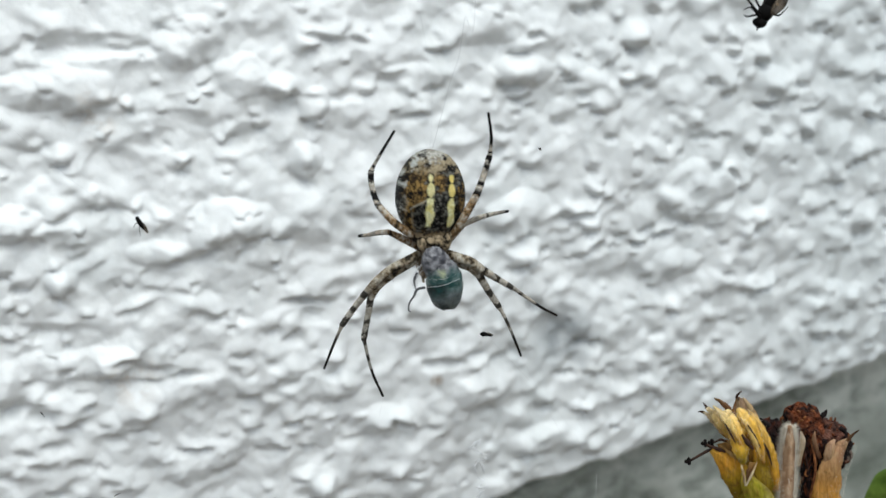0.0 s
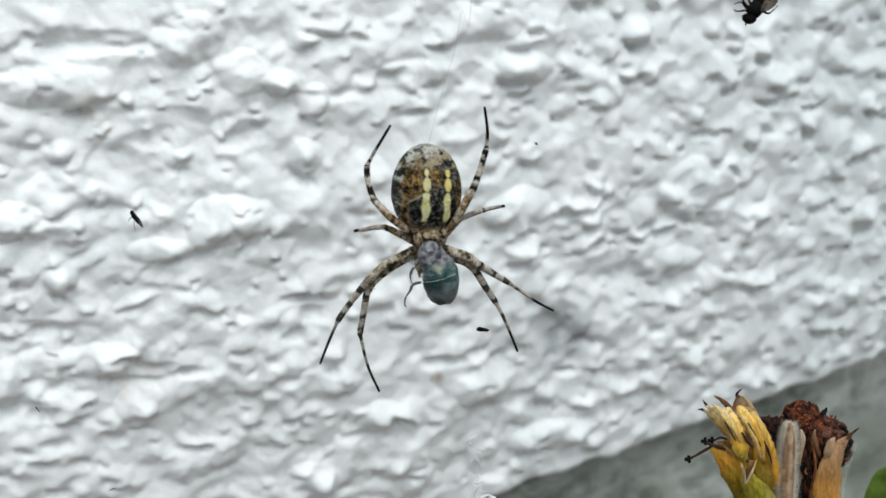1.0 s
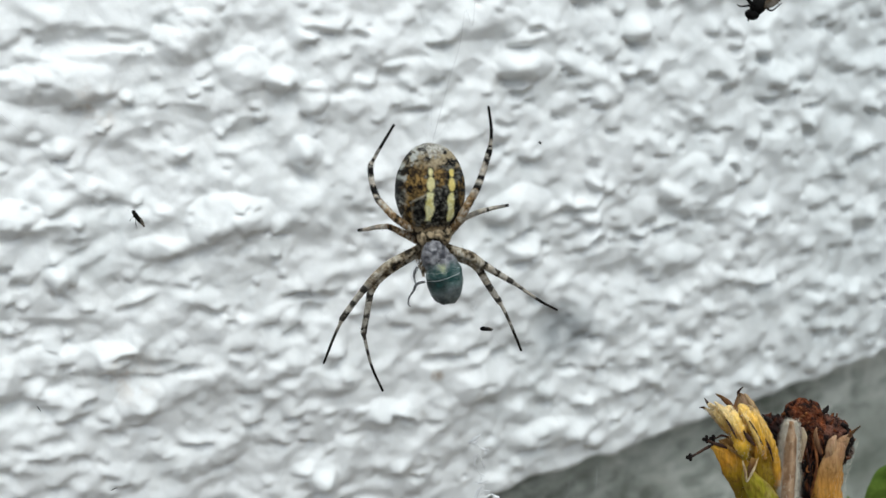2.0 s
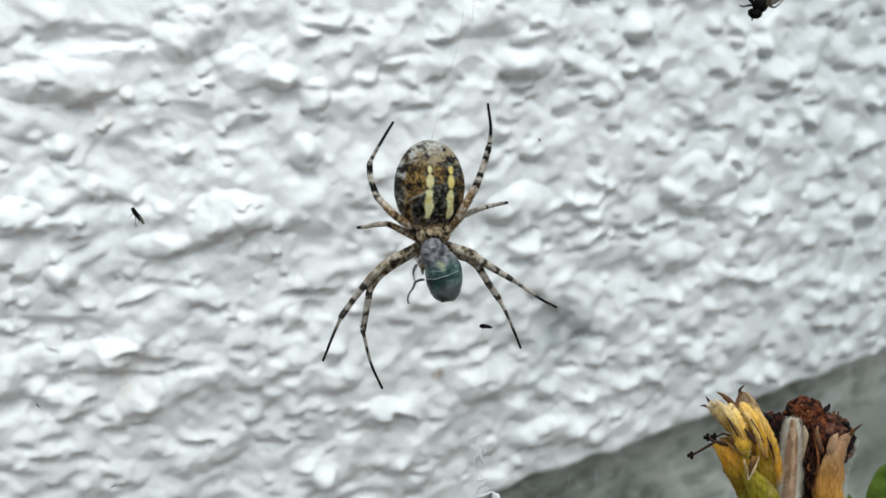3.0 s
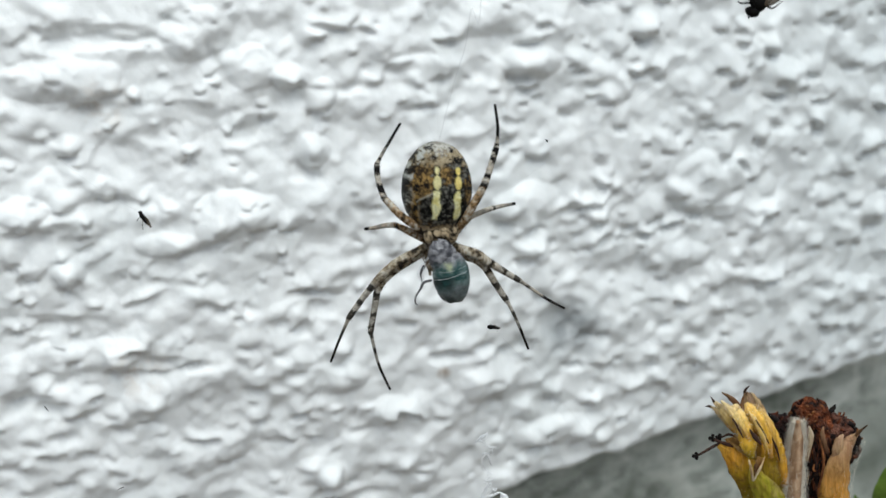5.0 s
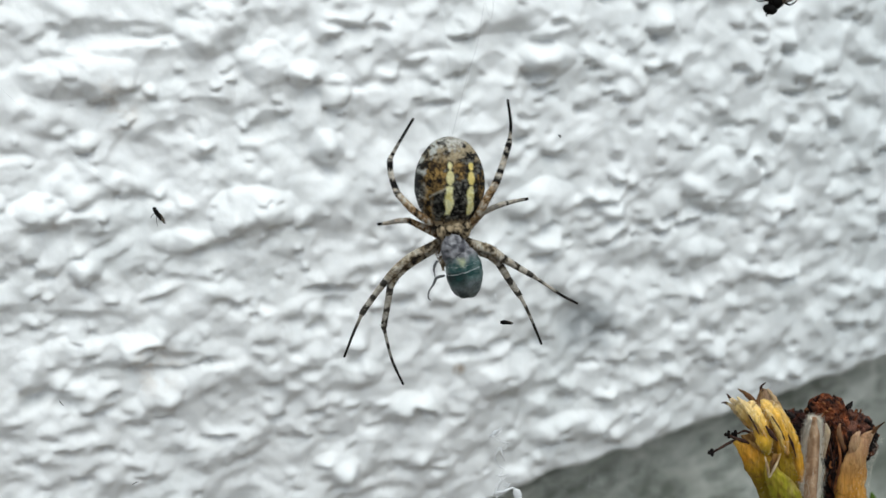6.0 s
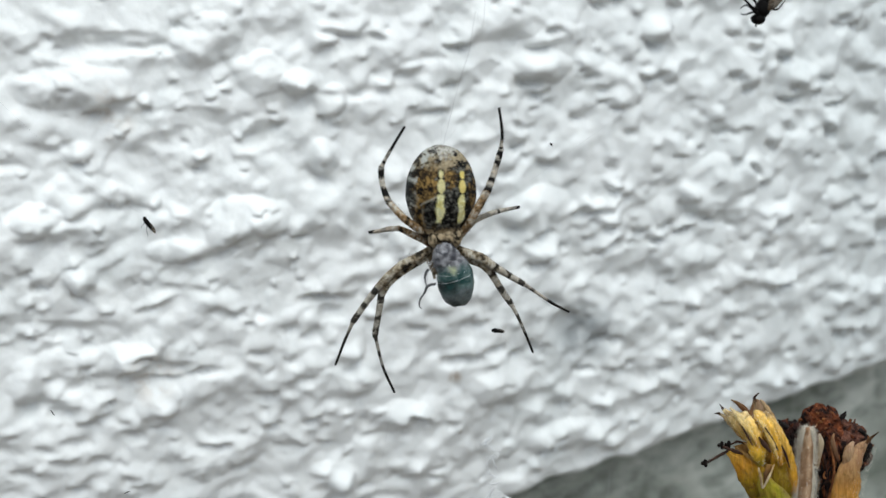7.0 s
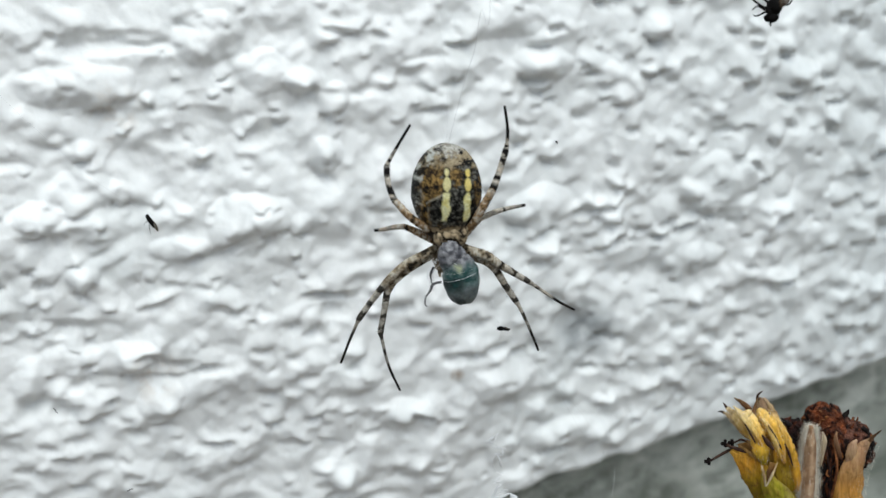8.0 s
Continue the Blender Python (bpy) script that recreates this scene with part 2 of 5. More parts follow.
def tube(bm, pts, radii, sides=8, count=16, paint=None, wobble=0.0):
    """A rounded tube along pts (mm), with radii (mm) spread over its length. paint(share, place) gives its pigment."""
    layer = bm.verts.layers.float_color.get("pigment") or bm.verts.layers.float_color.new("pigment")
    ps = curve_points(pts, count)
    rings = []
    side = None
    for i, p in enumerate(ps):
        d = (ps[min(i + 1, count - 1)] - ps[max(i - 1, 0)]).normalized()
        if side is None:
            side = d.orthogonal().normalized()
        side = (side - d * side.dot(d)).normalized()
        other = d.cross(side)
        s = i / (count - 1)
        r = lerp_list(radii, s)
        ring = []
        for j in range(sides):
            a = 2 * math.pi * j / sides
            rr = r * (1 + wobble * noise.noise(p * 1.7 + Vector((j * 3.1, s * 9, 0))))
            q = p + (side * math.cos(a) + other * math.sin(a)) * rr
            v = bm.verts.new(q * MM)
            v[layer] = (*(paint(s, q) if paint else (0.5, 0.5, 0.5)), 1)
            ring.append(v)
        rings.append(ring)
    for a, b in zip(rings, rings[1:]):
        for j in range(sides):
            bm.faces.new((a[j], a[(j + 1) % sides], b[(j + 1) % sides], b[j]))
    bm.faces.new(rings[0][::-1])
    bm.faces.new(rings[-1])
    return bm


def egg(bm, centre, radii, rings=24, sides=32, paint=None, lumps=0.0, scale=1.0, turn=0.0, square=1.0, taper=0.0):
    """An egg-shaped body (mm) with lumps; turn leans it about the view axis."""
    layer = bm.verts.layers.float_color.get("pigment") or bm.verts.layers.float_color.new("pigment")
    c = Vector(centre)
    lean = Matrix.Rotation(radians(turn), 3, "Y")
    rows = []
    for i in range(rings + 1):
        u = math.pi * i / rings
        row = []
        for j in range(sides if 0 < i < rings else 1):
            a = 2 * math.pi * j / sides
            q = math.sin(u) ** square * (1 - taper * max(0.0, math.cos(u)) ** 1.4)
            d = Vector((q * math.cos(a), q * math.sin(a), -math.cos(u)))
            k = 1 + lumps * (noise.noise((d * 3 + c) * scale) + 0.5 * noise.noise((d * 7 + c) * scale))
            p = c + lean @ Vector((d.x * radii[0], d.y * radii[1], d.z * radii[2])) * k
            v = bm.verts.new(p * MM)
            v[layer] = (*(paint(p) if paint else (0.5, 0.5, 0.5)), 1)
            row.append(v)
        rows.append(row)
    for a, b in zip(rows, rows[1:]):
        for j in range(sides):
            q = [a[j % len(a)], a[(j + 1) % len(a)], b[(j + 1) % len(b)], b[j % len(b)]]
            q = [v for k, v in enumerate(q) if v not in q[:k]]
            bm.faces.new(q[::-1])
    return bm


def blade(bm, pts, widths, thick=0.12, cup=0.3, count=22, across=9, paint=None, ragged=0.0, face=(0, -1, 0), twist=0.0):
    """A leaf-like piece of two faces along pts (mm); cup bends it across, face is the side that it turns outwards."""
    layer = bm.verts.layers.float_color.get("pigment") or bm.verts.layers.float_color.new("pigment")
    ps = curve_points(pts, count)
    sheets = ([], [])
    for i, p in enumerate(ps):
        d = (ps[min(i + 1, count - 1)] - ps[max(i - 1, 0)]).normalized()
        n = Vector(face)
        n = (n - d * n.dot(d)).normalized()
        s = i / (count - 1)
        n = Matrix.Rotation(radians(twist * s), 3, d) @ n
        w = d.cross(n)
        half = lerp_list(widths, s) / 2
        for k, sheet in enumerate(sheets):
            row = []
            for j in range(across):
                x = 2 * j / (across - 1) - 1
                edge = 1 + ragged * (noise.noise(Vector((p.x * 2.2, p.z * 2.2, x * 3))) + 0.6 * noise.noise(Vector((p.x * 6, p.z * 6, x * 2))))
                q = p + w * (x * half * edge) + n * (cup * half * (1 - x * x) + 0.030 * half * math.cos(x * 11 + 2.0 * s + p.z) + 0.16 * half * noise.noise(p * 0.6 + Vector((x * 1.4, 0, 0))) + 0.06 * half * noise.noise(p * 2.0 + Vector((x * 3, 0, 0))))
                q = q - n * (k * thick * (1 - 0.8 * x * x))
                v = bm.verts.new(q * MM)
                v[layer] = (*(paint(s, x) if paint else (0.5, 0.5, 0.5)), 1)
                row.append(v)
            sheet.append(row)
    f, g = sheets
    for i in range(count - 1):
        for j in range(across - 1):
            bm.faces.new((f[i][j], f[i][j + 1], f[i + 1][j + 1], f[i + 1][j]))
            bm.faces.new((g[i][j], g[i + 1][j], g[i + 1][j + 1], g[i][j + 1]))
        for j in (0, across - 1):
            q = (f[i][j], f[i + 1][j], g[i + 1][j], g[i][j])
            bm.faces.new(q if j == 0 else q[::-1])
    for i in (0, count - 1):
        for j in range(across - 1):
            q = (f[i][j], g[i][j], g[i][j + 1], f[i][j + 1])
            bm.faces.new(q if i == 0 else q[::-1])
    return bm


def hairs(bm, pts, radii, number, length, rng, thick=0.02, up=0.3, bare=0.0):
    """Thin tapered hairs standing off a tube along pts."""
    ps = curve_points(pts, 60)
    for _ in range(number):
        s = rng.random()
        i = int(s * 58)
        d = (ps[i + 1] - ps[i]).normalized()
        a = rng.uniform(0, 2 * math.pi)
        o = d.orthogonal().normalized()
        out = Matrix.Rotation(a, 3, d) @ o
        if out.y < -0.5 and rng.random() < bare:
            continue
        root = ps[i].lerp(ps[i + 1], s * 58 - i) + out * lerp_list(radii, s) * 0.9
        way = (out + d * rng.uniform(-up, up) + Vector([rng.uniform(-0.25, 0.25) for _ in range(3)])).normalized()
        tip = root + way * length * rng.uniform(0.5, 1.1)
        w = way.orthogonal().normalized() * thick
        z = way.cross(w)
        base = [bm.verts.new((root + q) * MM) for q in (w, -0.5 * w + 0.87 * z, -0.5 * w - 0.87 * z)]
        top = bm.verts.new(tip * MM)
        for k in range(3):
            bm.faces.new((base[k], base[(k + 1) % 3], top))
    return bm


def mix(a, b, t):
    t = min(1.0, max(0.0, t))
    return tuple(x + (y - x) * t for x, y in zip(a, b))


def rough_at(x, y, z, s):
    return noise.fractal(Vector((x, y, z)) * s, 0.7, 2.1, 4)


# ---- setting: rendered wall, plinth, ground ----
def spread(lo, hi, step, far_lo, far_hi):
    """Even steps from lo to hi, and growing steps out to the far ends."""
    mid = np.linspace(lo, hi, int(round((hi - lo) / step)) + 1)
    out, d, a = [], step, lo
    while a > far_lo:
        d *= 1.35
        a = max(far_lo, a - d)
        out.insert(0, a)
    tail, d, a = [], step, hi
    while a < far_hi:
        d *= 1.35
        a = min(far_hi, a + d)
        tail.append(a)
    return np.array([*out, *mid, *tail])


def stamp(h, xs, zs, x, z, rx, rz, height, power, lean=0.0, add=False, warp=None):
    """Press one blob of render onto the height field (metres)."""
    reach = max(rx, rz) * 1.3
    i0, i1 = np.searchsorted(xs, (x - reach, x + reach))
    k0, k1 = np.searchsorted(zs, (z - reach, z + reach))
    if i1 - i0 < 2 or k1 - k0 < 2:
        return
    dx, dz = (xs[i0:i1] - x)[None, :], (zs[k0:k1] - z)[:, None]
    if warp is not None:
        dx, dz = dx + warp[0][k0:k1, i0:i1], dz + warp[1][k0:k1, i0:i1]
    c, s = math.cos(lean), math.sin(lean)
    q = np.clip(1 - ((dx * c + dz * s) / rx) ** 2 - ((dz * c - dx * s) / rz) ** 2, 0, 1) ** power * height
    block = h[k0:k1, i0:i1]
    if add:
        block += q
    else:
        np.maximum(block, block * 0.35 + q, out=block)


def smooth_field(h, reach, sigma):
    k = np.exp(-0.5 * (np.arange(-reach, reach + 1) / sigma) ** 2)
    k /= k.sum()
    for axis in (0, 1):
        pad = [(reach, reach) if a == axis else (0, 0) for a in (0, 1)]
        p = np.pad(h, pad, mode="edge")
        h = sum(w * np.take(p, range(i, i + h.shape[axis]), axis=axis) for i, w in enumerate(k))
    return h


WALL_FOOT = 0.2998


def lattice_noise(xs, zs, cell, seed, turn=0.4, warp=None):
    """Smooth gradient noise on the wall's grid, with features about as large as cell (metres)."""
    rng = np.random.default_rng(seed)
    ang = rng.uniform(0, 2 * math.pi, (256, 256))
    gx, gz = np.cos(ang), np.sin(ang)
    c, n = math.cos(turn), math.sin(turn)
    px, pz = np.broadcast_arrays(xs[None, :], zs[:, None])
    if warp is not None:
        px, pz = px + warp[0], pz + warp[1]
    u, v = (px * c + pz * n) / cell, (pz * c - px * n) / cell
    i, k = np.floor(u).astype(int), np.floor(v).astype(int)
    fu, fv = u - i, v - k

    def corner(a, b):
        p, q = (i + a) % 256, (k + b) % 256
        return gx[q, p] * (fu - a) + gz[q, p] * (fv - b)

    su, sv = fu ** 3 * (fu * (fu * 6 - 15) + 10), fv ** 3 * (fv * (fv * 6 - 15) + 10)
    top = corner(0, 0) * (1 - su) + corner(1, 0) * su
    return (top * (1 - sv) + (corner(0, 1) * (1 - su) + corner(1, 1) * su) * sv) * 1.4


def fold(h, xs, zs, x, z, half, lean, deep, wave, torn):
    """One torn lip of the wet coat: it swells above the line, hangs over it and leaves a groove below (metres)."""
    x0, x1 = x - half * 1.25, x + half * 1.25
    i0, i1 = np.searchsorted(xs, (x0, x1))
    k0, k1 = np.searchsorted(zs, (z - 0.004 - half * abs(lean), z + 0.006 + half * abs(lean)))
    if i1 - i0 < 2 or k1 - k0 < 2:
        return
    u = ((xs[i0:i1] - x) / (half * 1.25))[None, :]
    d = zs[k0:k1, None] - z - lean * (xs[i0:i1] - x)[None, :] + wave[k0:k1, i0:i1]
    ends = np.clip(1 - u ** 2, 0, 1) ** 0.7
    lip = np.where(d > 0, np.exp(-(np.abs(d) / 0.0019) ** 1.3), np.exp(-(d / 0.00058) ** 2))
    groove = np.exp(-((d + 0.0010) / 0.0008) ** 2)
    h[k0:k1, i0:i1] += deep * ends * np.clip(0.80 + 2.4 * torn[k0:k1, i0:i1], 0.1, 1.5) * (0.70 * lip - 0.70 * groove)


def stucco_field(xs, zs):
    rng = np.random.default_rng(11)
    x0, x1, z0, z1 = -0.125, 0.205, 0.285, 0.455
    near = np.clip((0.05 - np.maximum(x0 - xs, xs - x1)) / 0.05, 0, 1)[None, :] * np.clip((0.05 - np.maximum(z0 - zs, zs - z1)) / 0.05, 0, 1)[:, None]
    X, Z = xs[None, :], zs[:, None]
    # smooth and trowelled towards one end, more thickly speckled towards the other
    thick = np.clip((xs + 0.050) / 0.10, 0, 1)[None, :]
    # the wall bellies out a little
    belly = 0.0034 - (1.8 - 0.7 * thick) * (Z - 0.353) ** 2 - 0.20 * (X - 0.05) ** 2
    # rounded lumps with sharp creases between them, drawn out along the trowel's way
    drag = [0.0016 * lattice_noise(xs, zs, 0.0070, k) + 0.0008 * lattice_noise(xs, zs, 0.0032, k + 1, 1.3) for k in (71, 81)]
    lumps = np.zeros((len(zs), len(xs)))
    for cell, high, seed in ((0.0105, 0.0006, 91), (0.0066, 0.0007, 92), (0.0043, 0.0005, 93), (0.0024, 0.00025, 94)):
        lumps += high * (np.abs(lattice_noise(xs * 0.88, zs, cell, seed, 0.35, drag)) - 0.25)
    low = 0.0010 * lattice_noise(xs, zs, 0.022, 1, 0.1) + 0.0009 * lattice_noise(xs, zs, 0.0105, 2, 0.9, drag)
    low += (0.00075 + 0.0001 * thick) * lattice_noise(xs * 0.9, zs, 0.0060, 3, 0.3, drag) + 0.00042 * lattice_noise(xs * 0.9, zs, 0.0036, 4, 0.5, drag)
    # the large swellings and hollows of the trowelled coat
    ragged = [0.0011 * lattice_noise(xs, zs, 0.0080, k) + 0.0005 * lattice_noise(xs, zs, 0.0034, k + 1, 1.1) for k in (41, 51)]
    for x, z, rx, rz, d in SWELLINGS:
        stamp(low, xs, zs, x * MM, z * MM, rx * MM * 1.25, rz * MM * 1.25, d * MM * (1.4 if z > 355 else 1.2), 1.0, -0.15, True, ragged)
    for x, z, rx, rz, d in HOLLOWS:
        stamp(low, xs, zs, x * MM, z * MM, rx * MM * 1.3, rz * MM * 1.3, -d * MM * 0.8, 1.3, -0.15, True, ragged)
    # torn folds that hang over a groove
    wave = 0.0013 * lattice_noise(xs, zs, 0.0060, 61) + 0.0007 * lattice_noise(xs, zs, 0.0030, 62, 0.8) + 0.0003 * lattice_noise(xs, zs, 0.0015, 63, 0.8)
    torn = lattice_noise(xs, zs, 0.0042, 64)
    folds = np.zeros_like(low)
    for x, z, half, lean, deep in HIGH_FOLDS + UPPER_FOLDS + LOWER_FOLDS + FOOT_FOLDS:
        fold(folds, xs, zs, x * MM, z * MM, half * MM, lean, deep * MM * (1.15 + 0.75 * min(1.0, max(0.0, (x + 40) / 80))), wave, torn)
    # grit standing proud, ragged in outline: the larger grains, then clusters of small ones, torn underneath
    warp = [0.0006 * lattice_noise(xs, zs, 0.0046, k) + 0.00042 * lattice_noise(xs, zs, 0.0024, k + 1, 1.1) + 0.0002 * lattice_noise(xs, zs, 0.0013, k + 2, 0.2) for k in (21, 31)]
    h, pits = np.zeros_like(low), np.zeros_like(low)
    for x, z, r in GRIT:
        stamp(h, xs, zs, x * MM, z * MM, r * MM * 1.25, r * MM * 1.10, r * MM * 0.62, 1.0, -0.24, False, warp)
        stamp(pits, xs, zs, (x - 0.16 * r) * MM, (z - 1.15 * r) * MM, r * MM, r * MM * 0.42, r * MM * 0.30, 1.0, -0.24, True, warp)
    crowd = lattice_noise(xs, zs, 0.017, 5)
    for number, size, flat, power in ((150, (0.0024, 0.0044), 0.24, 1.0), (1200, (0.0011, 0.0022), 0.46, 0.9), (1500, (0.0006, 0.0011), 0.60, 0.85)):
        for _ in range(number):
            r, x, z = rng.uniform(*size), rng.uniform(x0, x1), rng.uniform(z0, z1)
            if crowd[min(len(zs) - 1, np.searchsorted(zs, z)), min(len(xs) - 1, np.searchsorted(xs, x))] < rng.uniform(-0.9, 0.35):
                continue
            if x < 0.0 and rng.random() < 0.35:
                continue
            rx, rz, t = r * rng.uniform(0.9, 1.35), r * rng.uniform(0.8, 1.1), r * flat * rng.uniform(0.4, 1.25)
            stamp(h, xs, zs, x, z, rx, rz, t, power, rng.normal(-0.10, 0.40), False, warp)
            if r > 0.0009 and rng.random() < 0.4:
                stamp(pits, xs, zs, x + rng.normal(-0.16, 0.3) * r, z - 1.1 * rz, rx * 0.7, rz * 0.42, min(r, 0.0017) * 0.75, 1.0, -0.10, True, warp)
    # single pimples of grit
    for _ in range(560):
        r, x, z = rng.uniform(0.0005, 0.0012), rng.uniform(x0, 0.07), rng.uniform(z0, z1)
        stamp(h, xs, zs, x, z, r * rng.uniform(1.0, 1.3), r, r * rng.uniform(0.6, 1.0), 0.8, -0.24, True, warp)
        stamp(pits, xs, zs, x - 0.15 * r, z - 1.25 * r, r * 0.9, r * 0.5, r * 0.55, 1.0, -0.24, True, warp)
    for _ in range(440):
        r, x, z = rng.uniform(0.0013, 0.0025), rng.uniform(0.01, x1), rng.uniform(z0, z1)
        stamp(h, xs, zs, x, z, r * rng.uniform(1.0, 1.4), r * 1.05, r * rng.uniform(0.5, 0.85), 0.8, rng.normal(-0.24, 0.3), True, warp)
        stamp(pits, xs, zs, x - 0.15 * r, z - 1.2 * r, r * 0.95, r * 0.5, r * rng.uniform(0.4, 0.75), 1.0, -0.24, True, warp)
    # rounder, closer lumps low on the trowelled side
    for _ in range(110):
        r, x, z = rng.uniform(0.0013, 0.0027), rng.uniform(x0, 0.015), rng.uniform(z0, 0.351)
        stamp(h, xs, zs, x, z, r * rng.uniform(1.0, 1.35), r, r * rng.uniform(0.40, 0.65), 0.9, rng.normal(-0.3, 0.3), True, warp)
        stamp(pits, xs, zs, x - 0.2 * r, z - 1.15 * r, r * 1.15, r * 0.55, r * rng.uniform(0.35, 0.65), 1.0, -0.3, True, warp)
    # soft hollows between the lumps
    for _ in range(240):
        r, x, z = rng.uniform(0.0009, 0.0021), rng.uniform(-0.03, x1), rng.uniform(z0, z1)
        stamp(pits, xs, zs, x, z, r * rng.uniform(1.0, 1.5), r * rng.uniform(0.6, 0.9), r * rng.uniform(0.2, 0.42), 1.0, rng.normal(-0.24, 0.3), True, warp)
    # the paint lies thicker, and rounds the grit more, on the speckled side and low down
    soft = np.maximum(thick, np.clip((0.354 - Z) / 0.010, 0, 1))
    h = smooth_field(h, 4, 0.75) * (1 - soft) + smooth_field(h, 6, 1.7) * soft
    pits = smooth_field(pits, 4, 0.75) * 0.8 * (1 - soft) + smooth_field(pits, 6, 1.5) * 1.15 * soft
    folds = smooth_field(folds, 4, 1.2)
    # the trowel left some stretches smooth, most of all where the coat is thin
    calmed = np.clip(0.75 + 1.0 * lattice_noise(xs, zs, 0.019, 65), 0.35, 1.15) * (1 - thick) + (0.6 + 0.5 * lattice_noise(xs, zs, 0.022, 66)) * thick
    lumps, h = (smooth_field(lumps, 3, 0.9) * (1 - soft) + smooth_field(lumps, 5, 1.5) * soft) * calmed * 0.85, h * (0.35 + 0.65 * calmed)
    fine = (0.00018 * lattice_noise(xs, zs, 0.0024, 6) + 0.00008 * lattice_noise(xs, zs, 0.0012, 7)) * (1 - 0.5 * thick)
    calm = np.clip((zs - WALL_FOOT - 0.0005) / 0.005, 0.45, 1)[:, None]
    return (belly + low * (0.4 + 0.6 * calm) + (h + folds + lumps + fine - pits) * calm) * near, (h + 0.6 * np.maximum(folds, 0) + 0.8 * lumps + 0.5 * fine) * near * calm


GRIT = [
    (-36.8, 393.0, 1.15), (-40.6, 397.3, 1.45), (-17.3, 396.1, 1.24), (-11.8, 397.8, 1.26), (-25.0, 389.7, 1.90), (-19.7, 384.7, 1.78), (-23.0, 377.0, 1.60), (-44.7, 384.5, 0.97), (-45.0, 393.8, 0.88), (-49.1, 372.7, 1.13), (-41.5, 367.1, 1.35), (-57.2, 376.1, 1.02), (-67.0, 364.8, 1.53), (-63.5, 359.0, 1.10), (-69.8, 354.6, 1.40), (-58.6, 339.7, 1.85), (-69.7, 343.1, 1.91), (-41.0, 335.4, 1.00), (-17.2, 325.3, 1.84), (-32.5, 333.6, 1.13), (-29.7, 315.5, 2.01), (21.5, 384.1, 2.09), (47.8, 368.2, 1.19), (78.8, 370.0, 1.34), (50.5, 385.0, 1.28), (43.4, 339.7, 1.49), (52.4, 323.8, 1.87), (86.4, 325.1, 2.13), (10.5, 317.3, 2.09), (5.5, 326.5, 1.56), (23.0, 308.0, 2.25), (60.1, 311.6, 1.86),
]
HIGH_FOLDS = [
    (-58.2, 403.3, 3.7, -0.04, 0.7), (-65.5, 402.5, 1.5, -0.05, 1.0), (-48.6, 401.0, 3.7, -0.21, 0.8), (-64.9, 399.3, 2.9, 0.09, 1.1),
    (-18.2, 398.4, 2.1, -0.38, 1.1), (-12.6, 396.7, 3.9, -0.20, 1.0), (-19.1, 395.4, 1.5, -0.13, 1.0), (-56.4, 391.9, 5.1, 0.16, 1.2),
    (5.0, 391.4, 2.7, -0.16, 0.9), (-17.5, 387.2, 7.2, -0.16, 1.0), (-65.3, 387.0, 3.3, -0.02, 0.7), (-32.6, 386.6, 2.1, -0.25, 1.1),
    (2.1, 385.3, 2.2, 0.03, 0.8), (-30.8, 384.3, 4.2, 0.09, 1.1), (-21.0, 383.2, 1.5, -0.35, 1.0), (69.5, 382.9, 2.1, -0.32, 0.6),
    (-1.5, 381.2, 4.8, -0.03, 0.8), (19.8, 380.6, 2.1, -0.08, 1.2), (94.7, 379.4, 2.7, -0.14, 1.0),
]
UPPER_FOLDS = [
    (44.5, 378.4, 3.5, -0.08, 1.2), (-66.2, 376.7, 3.5, -0.20, 1.0), (15.6, 375.5, 2.0, -0.22, 0.9), (-55.0, 375.2, 4.3, -0.17, 0.7),
    (-24.4, 374.5, 2.2, -0.26, 0.9), (-70.3, 372.9, 3.5, -0.31, 1.2), (-63.0, 369.0, 2.1, -0.09, 0.9), (78.8, 368.6, 5.2, -0.09, 1.2),
    (18.0, 368.2, 3.4, -0.39, 0.9), (88.5, 365.8, 3.5, 0.09, 0.9), (-42.4, 365.6, 3.3, 0.21, 1.1), (-49.2, 364.6, 4.0, 0.06, 1.0),
    (-36.0, 364.1, 4.1, 0.03, 0.8), (45.4, 363.7, 3.3, -0.26, 1.0), (-67.3, 362.7, 1.6, -0.91, 0.8), (102.4, 361.3, 4.0, -0.06, 1.0),
    (84.3, 360.4, 3.0, -0.44, 1.0), (-50.6, 360.2, 4.3, -0.21, 0.8), (-56.3, 358.1, 2.8, -0.09, 0.8),
]
LOWER_FOLDS = [
    (33.4, 357.2, 2.4, 0.39, 0.9), (63.2, 356.9, 3.0, -0.33, 1.2), (27.2, 356.4, 3.9, -0.11, 1.1), (-44.6, 354.5, 3.0, -0.22, 0.9),
    (16.0, 353.4, 3.2, 0.04, 1.0), (-27.0, 352.6, 5.0, -0.26, 0.8), (26.6, 351.3, 2.2, -0.47, 1.0), (-58.8, 349.6, 4.2, -0.32, 1.2),
    (47.3, 347.9, 4.1, 0.05, 0.9), (-67.9, 347.5, 3.6, -0.36, 0.8), (38.1, 347.4, 3.6, -0.19, 0.9), (57.0, 347.0, 4.2, -0.25, 1.2),
    (-77.0, 346.3, 3.4, -0.00, 1.1), (-56.1, 345.8, 6.1, -0.06, 1.5), (68.4, 343.9, 4.4, -0.12, 1.0), (-65.9, 343.4, 1.7, 0.01, 1.1),
    (-70.9, 341.3, 1.7, -0.50, 0.9), (43.4, 337.5, 2.4, -0.46, 1.0), (-59.9, 337.3, 2.2, -0.47, 1.0),
]
